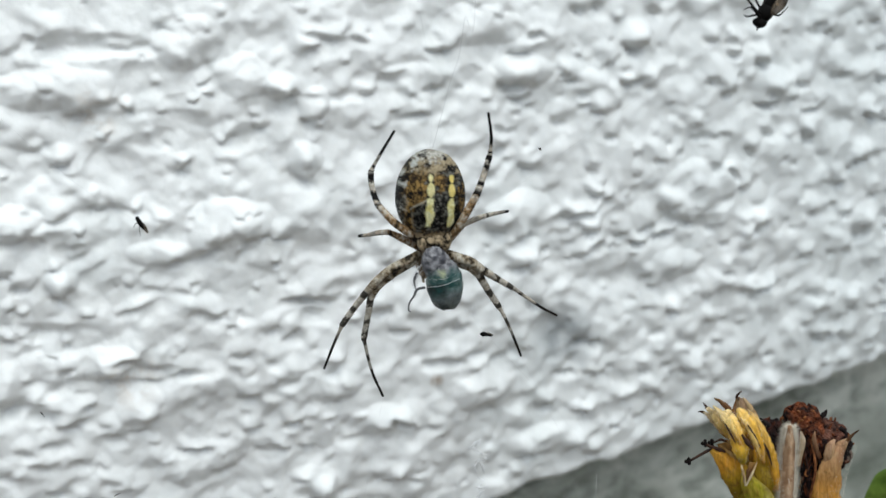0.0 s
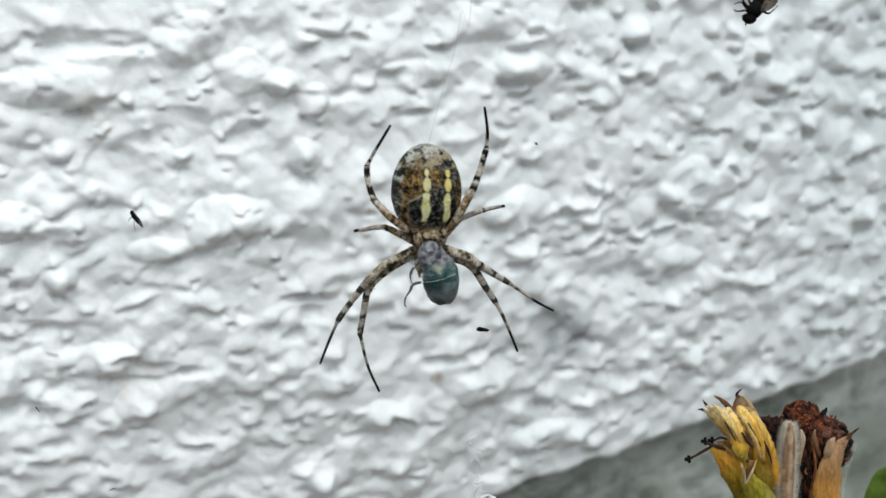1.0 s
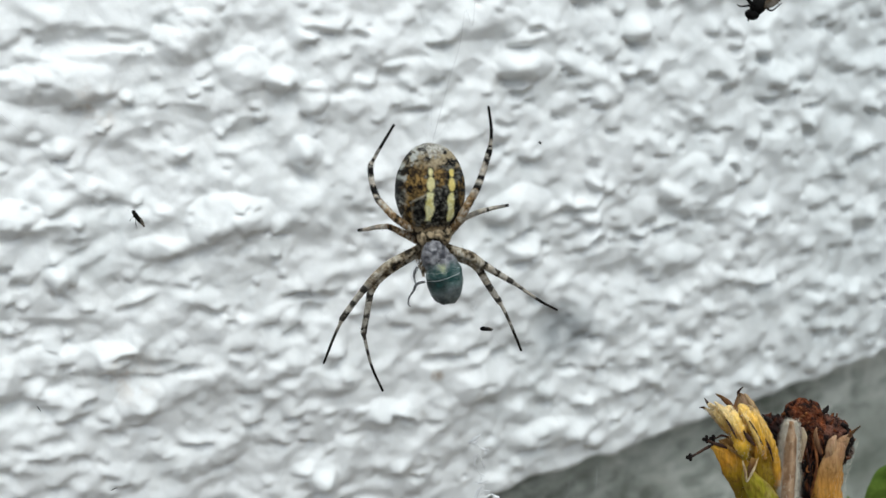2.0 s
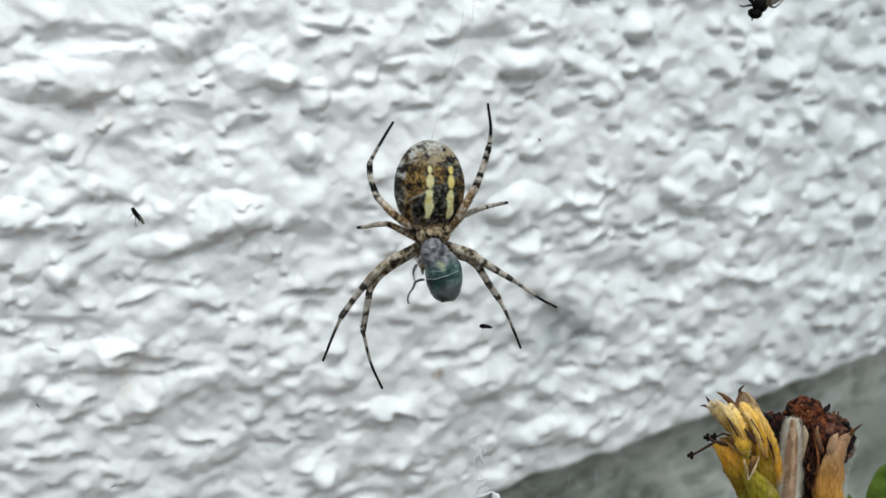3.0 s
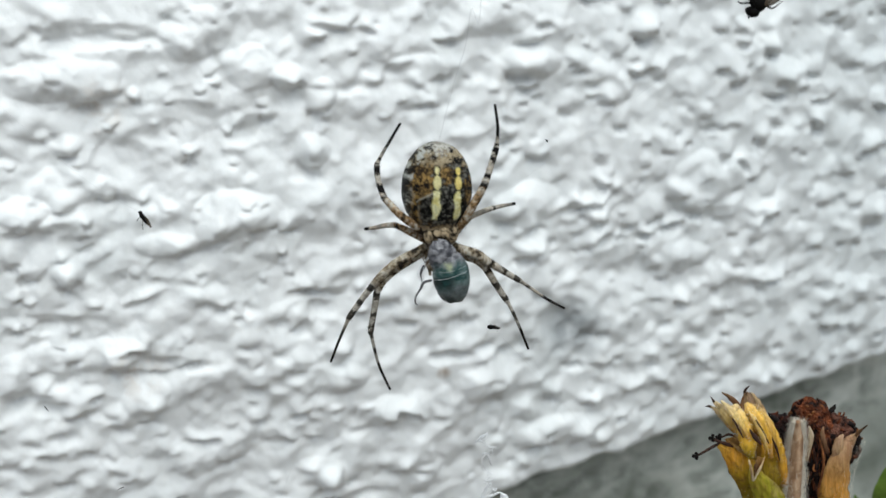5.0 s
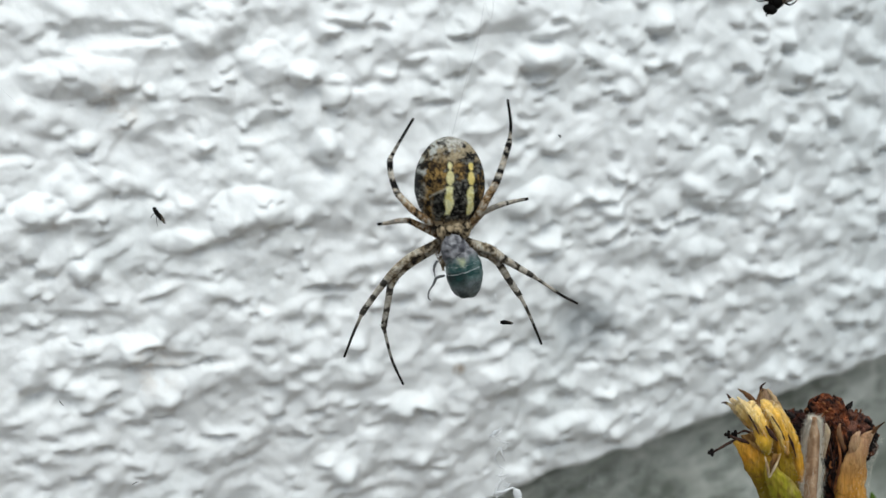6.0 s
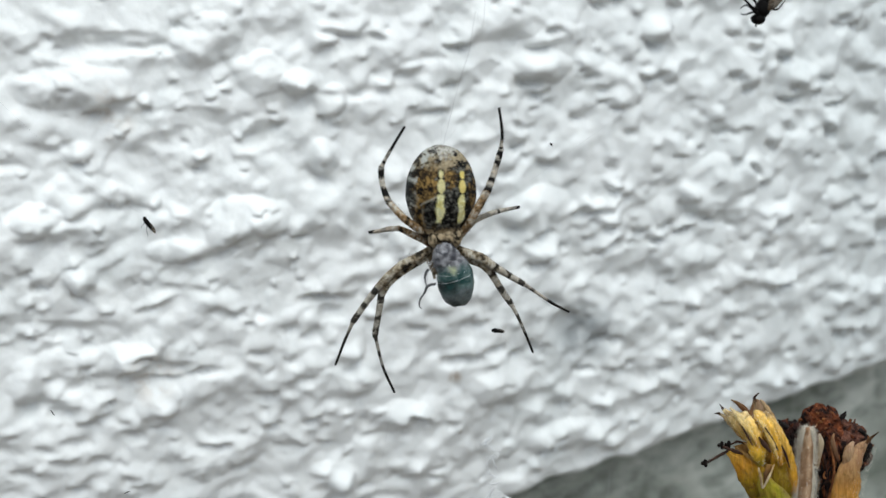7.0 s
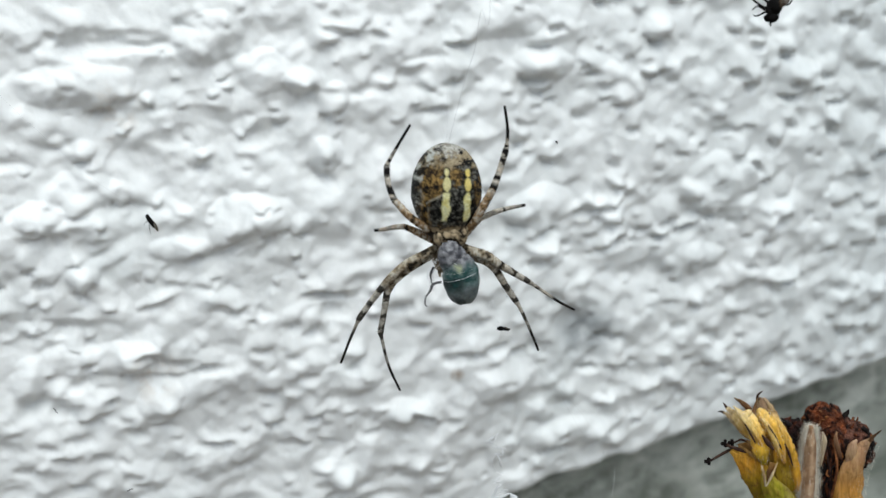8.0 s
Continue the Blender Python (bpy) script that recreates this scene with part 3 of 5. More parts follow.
FOOT_FOLDS = [
    (63.3, 335.6, 2.5, -0.20, 1.3), (-75.9, 335.3, 2.1, -0.20, 0.8), (-68.0, 333.1, 1.8, -0.69, 0.8), (-52.1, 331.6, 3.8, -0.46, 1.1),
    (-37.7, 330.9, 5.9, -0.36, 0.8), (49.9, 330.5, 2.8, -0.24, 0.9), (72.7, 329.1, 3.8, -0.22, 1.1), (-65.2, 327.3, 1.8, -0.50, 0.7),
    (-36.9, 325.4, 3.3, -0.23, 0.9), (-32.2, 325.1, 1.8, -0.43, 1.0), (-12.8, 324.1, 2.4, -0.67, 1.3), (25.9, 323.2, 5.1, -0.34, 0.9),
    (-20.9, 323.2, 4.7, -0.18, 0.9), (80.9, 322.5, 0.7, -1.15, 1.0), (27.3, 314.5, 4.3, -0.12, 1.0), (36.1, 314.5, 2.4, -0.04, 0.9),
    (90.2, 312.9, 4.1, -0.30, 1.2), (-13.9, 311.4, 4.0, -0.21, 0.9),
]
SWELLINGS = [
    (-70.8, 376.0, 3.1, 2.3, 1.3), (-38.1, 368.1, 6.7, 3.5, 1.7), (-29.7, 391.9, 4.5, 3.1, 1.5), (-24.7, 389.3, 2.3, 2.4, 1.2),
    (-37.8, 399.1, 4.9, 3.2, 1.3), (-60.5, 395.2, 7.4, 2.9, 1.6), (-19.9, 385.8, 2.2, 2.3, 1.2), (-62.6, 378.7, 5.9, 2.3, 0.8),
    (-50.1, 366.2, 4.1, 1.9, 1.0), (-58.7, 340.8, 3.3, 3.4, 1.5), (-70.4, 344.1, 3.0, 2.5, 1.1), (-66.9, 365.2, 2.4, 1.8, 1.2),
    (-67.9, 350.9, 9.6, 2.5, 1.0), (-23.0, 376.4, 2.8, 2.3, 1.3), (20.6, 384.2, 4.9, 2.5, 1.3), (13.2, 393.7, 7.0, 3.0, 1.1),
    (16.1, 358.3, 5.8, 3.3, 1.3), (59.0, 354.8, 9.3, 4.2, 1.2), (5.0, 325.1, 5.9, 3.7, 1.3), (77.5, 372.6, 5.9, 2.8, 0.9),
    (-1.6, 387.0, 4.8, 2.1, 0.9), (-52.3, 326.9, 4.9, 3.4, 1.0), (-27.0, 335.0, 5.9, 2.4, 0.9), (-17.5, 325.4, 4.8, 2.7, 1.2),
    (50.0, 340.0, 5.7, 2.6, 1.1), (92.9, 320.0, 8.4, 3.8, 1.0), (-32.2, 317.3, 3.9, 2.7, 1.1), (17.6, 309.6, 8.0, 3.2, 0.9),
]
HOLLOWS = [
    (20.4, 332.7, 5.4, 4.9, 2.0), (-55.0, 400.9, 10.8, 1.9, 1.7), (-55.4, 389.4, 3.6, 1.4, 0.8), (-46.8, 384.1, 4.0, 1.6, 0.8),
    (-33.4, 382.2, 3.8, 2.1, 0.8), (-56.1, 346.2, 5.8, 1.2, 1.0), (-66.3, 341.5, 3.1, 1.8, 0.9), (-72.3, 358.6, 5.0, 1.1, 0.8),
    (-22.6, 324.9, 3.8, 2.2, 1.0), (77.9, 367.3, 8.9, 1.4, 0.8), (35.9, 385.2, 3.7, 2.3, 0.9), (54.9, 347.5, 8.5, 1.4, 0.8),
    (8.1, 356.5, 5.9, 2.8, 0.8), (-41.5, 390.0, 2.7, 1.4, 0.7), (-26.2, 351.6, 6.2, 1.2, 0.7), (35.0, 340.2, 6.7, 2.3, 0.8),
]


def wall_mesh():
    xs = spread(-0.115, 0.195, 0.00028, -2.2, 2.4)
    zs = spread(0.290, 0.440, 0.00028, 0.270, 2.6)
    h, sag = stucco_field(xs, zs)
    r = 0.0016
    # the lower edge climbs a little towards one end
    edge = (WALL_FOOT + 0.004 * np.clip(xs, 0, 0.15) - 0.0016 * np.clip((0.0141 - xs) / 0.0111, 0, 1.6))[None, :]
    X, flat = np.broadcast_to(xs[None, :], h.shape), np.broadcast_to(zs[:, None], h.shape)
    a = np.clip((edge + r - flat) / r, 0, math.pi / 2)
    back = np.maximum(0, edge + r - flat - r * math.pi / 2)
    bz = np.where(a > 0, edge + r - r * np.sin(a), flat)
    Y = r * (1 - np.cos(a)) + back - np.cos(a) * h
    # the wet coat sagged a little, so lumps are steeper below
    Z = bz - np.sin(a) * h - 0.40 * np.cos(a) * sag
    X = X - 0.08 * np.cos(a) * sag
    co = np.stack([X, Y, Z], 2).reshape(-1, 3)
    nz, nx = h.shape
    i = np.arange(nz * nx).reshape(nz, nx)
    quads = np.stack([i[:-1, :-1], i[:-1, 1:], i[1:, 1:], i[1:, :-1]], 2).reshape(-1, 4)
    me = bpy.data.meshes.new("wall_front")
    me.vertices.add(len(co))
    me.vertices.foreach_set("co", co.ravel())
    me.loops.add(quads.size)
    me.loops.foreach_set("vertex_index", quads.ravel())
    me.polygons.add(len(quads))
    me.polygons.foreach_set("loop_start", np.arange(0, quads.size, 4))
    me.update(calc_edges=True)
    me.materials.append(MAT_STUCCO)
    me.shade_smooth()
    return tagged(new("wall_front", me), "white painted rough-cast render of a house wall", "wall", kind="structure")


def box(bm, lo, hi):
    v = [bm.verts.new((x, y, z)) for x in (lo[0], hi[0]) for y in (lo[1], hi[1]) for z in (lo[2], hi[2])]
    for f in ((0, 1, 3, 2), (4, 6, 7, 5), (0, 4, 5, 1), (2, 3, 7, 6), (0, 2, 6, 4), (1, 5, 7, 3)):
        bm.faces.new([v[i] for i in f])
    return bm


def plinth_mesh():
    bm = bmesh.new()
    xs = spread(-0.03, 0.20, 0.0016, -2.2, 2.4)
    zs = spread(0.22, 0.305, 0.0016, 0.0, 0.31)
    rows = [[bm.verts.new((x, 0.0185 - 0.0012 * noise.fractal(Vector((x * 60, z * 60, 2.0)), 0.8, 2.0, 5), z)) for x in xs] for z in zs]
    for a, b in zip(rows, rows[1:]):
        for j in range(len(xs) - 1):
            bm.faces.new((a[j], a[j + 1], b[j + 1], b[j]))
    return tagged(part("plinth", bm, MAT_PLINTH), "grey weathered concrete plinth under the white render", "plinth", kind="structure")


wall_mesh()
plinth_mesh()
tagged(part("wall_core", box(bmesh.new(), (-2.2, 0.0225, 0.0), (2.4, 0.30, 2.6)), MAT_CORE, smooth=False),
       "plain masonry of the house wall behind the render", "wall", kind="structure")


def ground_mesh():
    bm = bmesh.new()
    xs = spread(-0.6, 0.6, 0.03, -3000, 3000)
    ys = spread(-0.9, 0.02, 0.03, -3000, 3000)
    rows = [[bm.verts.new((x, y, -0.004 + 0.004 * noise.noise(Vector((x * 9, y * 9, 0))) if abs(x) < 2 and abs(y) < 2 else -0.004)) for x in xs] for y in ys]
    for a, b in zip(rows, rows[1:]):
        for j in range(len(xs) - 1):
            bm.faces.new((a[j], a[j + 1], b[j + 1], b[j]))
    return tagged(part("ground", bm, MAT_SOIL), "dark garden soil at the foot of the wall", "ground", kind="structure")


ground_mesh()

# ---- the web's frame: turned 22 degrees from the wall, leaning 8 degrees sideways ----
HUB = pose(-0.02632, -0.06139, 0.37378, 0, 0, -22) @ pose(0, 0, 0, 0, 8, 0)


# ---- spider ----
BROWN, BLACK = (0.10, 0.065, 0.028), (0.005, 0.005, 0.005)
TAN, YELLOW = (0.31, 0.255, 0.165), (0.70, 0.64, 0.23)


def stripe(x, z, at, low, mid, bulge):
    """How far inside one yellow stripe: two beads above and a longer wavy bar below, pinched between them."""
    bead = (1 - ((x - at - 0.02) / 0.31) ** 2 - ((z - 9.30) / 0.64) ** 2) / 0.45
    second = 0.52 * bulge * max(0.0, 1 - ((z - 7.75) / 0.95) ** 2) ** 0.5
    bead = max(bead, (second - abs(x - at - 0.05)) / 0.10)
    s = (z - 2.9) / 3.9
    if -0.1 < s < 1.02:
        centre = low + (mid - low) * min(1.0, s * 1.3) + 0.10 * math.sin(z * 1.9)
        half = (0.34 + 0.20 * math.sin(math.pi * min(1.0, max(0.0, s)))) * bulge * (1 + 0.18 * math.sin(z * 3.1 + at))
        bead = max(bead, min((half - abs(x - centre)) / 0.10, s / 0.08, (1.0 - s) / 0.05))
    return bead


def abdomen_paint(p):
    x, z = p.x, (p.z + p.y * 0.294) * 1.075
    if p.y > 0.6:
        return mix(TAN, YELLOW, 0.5 + 0.5 * math.sin(p.z * 2.4))
    n1, n2, n4 = rough_at(x, z, 1.0, 0.75), rough_at(x, z, 7.0, 1.5), rough_at(x, z, 3.0, 3.2)
    # ochre flanks under a net of dark veins that run towards the tip
    c = mix((0.060, 0.038, 0.017), (0.33, 0.205, 0.066), 0.50 + 0.9 * n1 + 0.6 * n4)
    vein = abs(noise.noise(Vector((x * 1.7 + 0.25 * z, z * 0.9, 4.0))) + 0.4 * noise.noise(Vector((x * 3.6, z * 2.4, 9.0))))
    c = mix(c, (0.022, 0.016, 0.010), (0.21 - vein) * 7 * 0.88)
    c = mix(c, BLACK, (n2 - 0.22) * 3.5)
    # black flank at the far side, with grey dust on it
    c = mix(c, mix(BLACK, (0.34, 0.34, 0.30), 0.35 + 1.8 * n4 + 0.8 * n1), (-x - 3.0 + 0.8 * n1) / 0.5 * 0.85)
    # tan band towards the tip, then pale grey
    c = mix(c, mix(TAN, BROWN, 0.35 + 1.2 * n2 + 0.6 * n4), (z - 9.7 + 0.9 * n1) / 0.8)
    c = mix(c, mix((0.40, 0.39, 0.35), (0.20, 0.18, 0.15), 0.3 + 1.5 * n4), (z - 11.0 - 0.45 * abs(x - 0.2) + 1.2 * n2) / 0.8 * 0.85)
    # black and whitish blotches along the rim
    rim = ((x + 0.05) / 4.12) ** 2 + ((z - 6.28) / 5.94) ** 2 + 0.25 * n1
    if x < 0.2 and z > 5.6:
        w = min(1, (rim - 0.55) / 0.14, (z - 5.6) / 1.2, (-0.5 - x + 1.2 * n1) / 0.5)
        if w > 0:
            patch = noise.noise(Vector((x * 0.9, z * 1.1, 2.2))) + 0.4 * n4
            c = mix(c, BLACK, w * 0.95 * min(1.0, max(0.0, 0.72 + 3.0 * patch)))
            c = mix(c, (0.40, 0.41, 0.38), w * (-patch - 0.20) * 4)
    if x > 0.6 and z > 7.0:
        c = mix(c, BLACK, (n2 + 0.14) * 4 * min(1, max(0, min((rim - 0.48) / 0.18, (x - 1.3 + 1.2 * n1) / 0.5))))
    # dark shield round two yellow stripes
    top = 5.5 + 0.55 * (x + 2.1) if x < -0.45 else 7.6 + 0.6 * n2
    shield = min((x + 2.15 - 0.10 * (4.5 - z) + 0.3 * n1) / 0.3, (top - z) / 0.25, (3.6 - x + 0.5 * n1) / 0.35, (z - 1.9 + n1) / 0.7)
    for at, wide in ((-0.08, 0.62), (2.42, 0.85)):
        halo = min((wide + 0.5 * n2 - abs(x - at)) / 0.22, (z - 5.5) / 0.5, (10.15 - z + 0.4 * n2) / 0.3)
        shield = max(shield, 0.95 * halo)
    c = mix(c, mix((0.003, 0.003, 0.003), (0.15, 0.145, 0.125), 1.0 * n2 + 1.3 * max(0.0, n4) - 0.06), shield)
    if -2.5 < x < -0.5:
        c = mix(c, (0.36, 0.35, 0.28), (0.17 - abs(z - top - 0.05 + 0.1 * n2)) / 0.12 * 0.75)
        c = mix(c, (0.26, 0.23, 0.17), (0.16 - abs(x + 2.20 - 0.10 * (4.5 - z) + 0.2 * n1)) / 0.12 * 0.6 * min(1, max(0, (5.2 - z) / 0.5, 0), max(0, (z - 2.4) / 0.5)))
    for at, low, mid, bulge in ((-0.08, -0.38, -0.05, 1.0), (2.42, 2.16, 2.46, 0.86)):
        deep = stripe(x + 0.06 * n4, z + 0.10 * n2, at, low, mid, bulge)
        tone = mix((0.70, 0.63, 0.24), (0.80, 0.78, 0.46), 0.40 + 1.2 * n2)
        if z > 6.9:
            tone = mix(tone, (0.72, 0.55, 0.14) if at > 0 else (0.62, 0.56, 0.30), 0.7)
        c = mix(c, tone, deep)
    c = mix(c, mix((0.42, 0.33, 0.21), (0.03, 0.022, 0.015), 0.32 + 1.8 * n2), (2.4 - z + 0.6 * n1) / 0.9)
    return c


def leg_paint(bands, base, thin, ring):
    """Brown-grey mottled legs with blurred black rings; the thin ends are sooty."""
    def paint(s, p):
        n = rough_at(p.x, p.y, p.z, 1.1) + 0.5 * rough_at(p.x + 9, p.y, p.z, 2.7)
        m = rough_at(p.x, p.y + 5, p.z, 4.5)
        c = mix(base, BROWN, 0.26 + 1.2 * n + 0.8 * m)
        c = mix(c, (0.02, 0.016, 0.012), (n - 0.20) * 2.6)
        c = mix(c, (0.50, 0.46, 0.38), (-n - 0.12 + 0.5 * m) * 3.0)
        if s > 0.42:
            c = mix(c, (0.44, 0.41, 0.36), 0.55)
        c = mix(c, (0.030, 0.026, 0.024), (s - thin) / 0.05 * 0.8)
        for at, half in bands:
            d = abs(s - at) - half * (1.15 + 0.7 * n + 0.5 * m)
            if 0 < d < 0.04 and s < thin + 0.1:
                c = mix(c, (0.56, 0.53, 0.47), 0.6 * (1 - d / 0.04))
            c = mix(c, (0.006, 0.005, 0.005), min(ring, -d / 0.010))
        return c
    return paint


def spider():
    s = thing("spider", HUB, "wasp spider with banded legs and yellow-striped dark belly, head down", "spider")
    bm = egg(bmesh.new(), (-0.03, 0.0, 6.36), (4.26, 3.35, 6.06), 170, 170, abdomen_paint, 0.012, 1.0, 0.0, 0.97, 0.24)
    abdomen = part("abdomen", bm, MAT_ABDOMEN, s, "mottled brown and black abdomen with two yellow stripes")
    bm = bmesh.new()
    rng = random.Random(3)
    for _ in range(130):
        u, a = math.acos(rng.uniform(-0.95, 0.98)), rng.uniform(0, 2 * math.pi)
        d = Vector((math.sin(u) * math.cos(a), math.sin(u) * math.sin(a), math.cos(u)))
        root = Vector((-0.05 + 4.1 * d.x, 3.28 * d.y, 6.28 + 5.92 * d.z))
        tip = root + (d + Vector((0, 0, 0.5))).normalized() * rng.uniform(0.15, 0.32)
        w = d.orthogonal().normalized() * 0.011
        w2 = d.cross(w)
        base = [bm.verts.new((root + q) * MM) for q in (w, w2 - w, -w2)]
        top = bm.verts.new(tip * MM)
        for k in range(3):
            bm.faces.new((base[k], base[(k + 1) % 3], top))
    part("fine_hair", bm, MAT_CARAPACE, abdomen, "short brown hairs")
    bm = bmesh.new()
    for x, y, z in ((-0.35, -0.9, 11.3), (0.35, -0.9, 11.3), (0.0, -0.4, 11.5)):
        tube(bm, [(x, y, z - 0.4), (x, y, z + 0.15), (x * 0.7, y, z + 0.45)], [0.26, 0.2, 0.06], 8, 8)
    part("spinnerets", bm, MAT_CARAPACE, abdomen, "small brown spinnerets")
    bm = egg(bmesh.new(), (0.25, 0.9, -1.6), (2.1, 1.5, 2.6), 24, 28, None, 0.05)
    egg(bm, (0.2, 0.35, 0.6), (1.0, 0.9, 1.0), 14, 18, None, 0.05)
    part("cephalothorax", bm, MAT_CARAPACE, s, "grey-brown front body")
    for q, r in (((-0.93, -1.60, 1.30), 0.85), ((-0.05, -1.80, 1.56), 0.8), ((0.82, -1.80, 1.63), 0.8), ((1.72, -1.50, 1.40), 0.9), ((2.20, -1.20, 2.09), 0.7), ((-1.46, -1.00, 1.63), 0.6)):
        bm = egg(bmesh.new(), q, (r * 0.85, r * 0.8, r * 1.15), 14, 18, lambda p: mix((0.42, 0.33, 0.21), (0.016, 0.012, 0.008), 0.32 + 2.8 * rough_at(p.x, p.y, p.z, 1.3)), 0.16)
        part("hip_joint", bm, MAT_LEG, s, "tan leg joint at the body")
    for x in (-0.55, 0.85):
        bm = tube(bmesh.new(), [(x, -0.1, -2.4), (x * 1.6, -0.9, -3.0), (x * 1.5, -1.3, -3.8)], [0.28, 0.25, 0.14], 8, 10)
        part("palp", bm, MAT_CARAPACE, s, "short feeler beside the jaws")
    grey, warm = (0.31, 0.255, 0.18), (0.32, 0.20, 0.10)
    for pts, radii, bands, base, cut in LEGS:
        rng = random.Random(int(pts[0][0] * 100) + len(bands))
        n = len(pts) - 1
        colour = grey if base == "grey" else warm
        paint = leg_paint(bands, colour, (n - 2) / n if n > 6 else 0.86, 0.86 if base == "grey" else 1.0)
        bm = tube(bmesh.new(), pts[:cut + 1], [0.92 * r for r in radii[:cut + 1]], 18, 22 * cut + 1, lambda s_, p: paint(s_ * cut / n, p), 0.05)
        leg = part("leg", bm, MAT_LEG, s, "banded brown leg")
        bm = tube(bmesh.new(), pts[cut:], [0.92 * r for r in radii[cut:]], 18, 22 * (n - cut) + 1, lambda s_, p: paint((cut + s_ * (n - cut)) / n, p), 0.04)
        lower = part("lower_leg", bm, MAT_LEG, leg, "thin dark-ringed lower leg")
        bm = hairs(bmesh.new(), pts[:cut + 1], radii[:cut + 1], 60, 0.42, rng, 0.012)
        part("bristles", bm, MAT_BLACK_TIP, leg)
        bm = hairs(bmesh.new(), pts[cut:], radii[cut:], 70, 0.34, rng, 0.010)
        part("bristles", bm, MAT_BLACK_TIP, lower)
    return s


LEGS = [
    # points, radii, dark bands (share of length, half width), tint, joint between leg and lower leg
    ([(-0.88, 0.60, 0.48), (-2.68, -1.50, 2.54), (-4.48, -2.20, 4.12), (-6.28, -1.60, 5.97), (-6.94, -0.80, 7.71), (-7.13, -0.20, 9.50), (-6.79, -0.10, 10.43), (-5.70, 0.00, 12.31), (-4.29, 0.20, 14.62)], [0.5, 0.54, 0.5, 0.44, 0.36, 0.4, 0.24, 0.2, 0.17], [(0.38, 0.018), (0.448, 0.036), (0.60, 0.060), (0.672, 0.012), (0.745, 0.020), (0.862, 0.024), (0.93, 0.043), (0.989, 0.011)], "warm", 3),
    ([(1.67, 0.60, 0.75), (2.99, -1.50, 2.72), (4.28, -2.20, 5.25), (5.54, -1.80, 7.49), (6.33, -0.80, 9.45), (6.94, -0.20, 11.37), (7.13, -0.10, 12.44), (7.18, 0.00, 14.18), (6.81, 0.20, 16.82)], [0.48, 0.54, 0.54, 0.5, 0.4, 0.42, 0.24, 0.2, 0.17], [(0.373, 0.018), (0.434, 0.014), (0.559, 0.026), (0.640, 0.034), (0.715, 0.016), (0.87, 0.07), (0.97, 0.03)], "warm", 3),
    ([(-1.29, 0.80, 0.00), (-3.15, -0.50, 1.43), (-4.98, -1.00, 2.49), (-6.33, -0.80, 2.37), (-7.57, -0.40, 1.99), (-8.74, 0.00, 1.75)], [0.45, 0.48, 0.38, 0.34, 0.26, 0.19], [(0.952, 0.047)], "warm", 2),
    ([(1.75, 0.80, 0.27), (2.86, -0.20, 1.96), (3.99, -0.60, 3.33), (5.88, -0.60, 4.16), (7.67, -0.30, 4.57), (9.47, 0.00, 4.84)], [0.45, 0.45, 0.38, 0.36, 0.27, 0.19], [(0.707, 0.015), (0.973, 0.027)], "grey", 2),
    ([(-1.09, 0.60, -0.52), (-2.69, -1.00, -1.05), (-4.74, -1.80, -1.94), (-6.59, -1.80, -3.49), (-7.85, -1.40, -5.05), (-9.20, -0.80, -6.98), (-10.73, -0.20, -9.38), (-11.17, -0.10, -10.30), (-12.14, 0.00, -12.57), (-13.28, 0.20, -15.58)], [0.55, 0.62, 0.62, 0.56, 0.48, 0.42, 0.42, 0.22, 0.19, 0.16], [(0.458, 0.023), (0.571, 0.015), (0.661, 0.033), (0.928, 0.016), (0.982, 0.018)], "grey", 4),
    ([(-0.87, 0.90, -0.90), (-2.69, -0.40, -1.66), (-4.61, -1.00, -2.75), (-6.40, -1.20, -4.26), (-7.32, -0.90, -5.94), (-7.71, -0.50, -8.49), (-8.19, 0.00, -11.26), (-8.07, 0.05, -12.33), (-7.27, 0.10, -15.98), (-5.89, 0.20, -19.42)], [0.6, 0.64, 0.6, 0.54, 0.48, 0.42, 0.42, 0.23, 0.19, 0.16], [(0.462, 0.022), (0.574, 0.018), (0.707, 0.063), (0.833, 0.01), (0.92, 0.023), (0.983, 0.017)], "grey", 4),
    ([(1.47, 0.60, -0.39), (3.04, -1.20, -0.60), (4.77, -2.00, -0.94), (6.44, -1.80, -2.15), (8.60, -1.00, -3.70), (9.97, -0.60, -4.64), (10.63, -0.40, -5.14), (12.25, 0.00, -6.38), (13.98, 0.10, -7.61), (15.94, 0.20, -8.70)], [0.56, 0.66, 0.65, 0.54, 0.42, 0.38, 0.24, 0.22, 0.19, 0.16], [(0.332, 0.014), (0.419, 0.016), (0.53, 0.03), (0.713, 0.02), (0.867, 0.038), (0.972, 0.028)], "grey", 3),
    ([(1.62, 0.90, -0.77), (3.21, -0.60, -1.35), (4.83, -1.20, -1.89), (5.95, -1.20, -2.90), (7.27, -0.60, -5.27), (8.46, -0.20, -7.17), (8.91, -0.10, -7.95), (9.73, 0.00, -9.62), (10.64, 0.10, -11.77), (11.56, 0.20, -14.08)], [0.6, 0.66, 0.6, 0.52, 0.46, 0.42, 0.25, 0.22, 0.19, 0.16], [(0.348, 0.014), (0.448, 0.02), (0.554, 0.028), (0.772, 0.032), (0.88, 0.032), (0.974, 0.026)], "grey", 3),
]


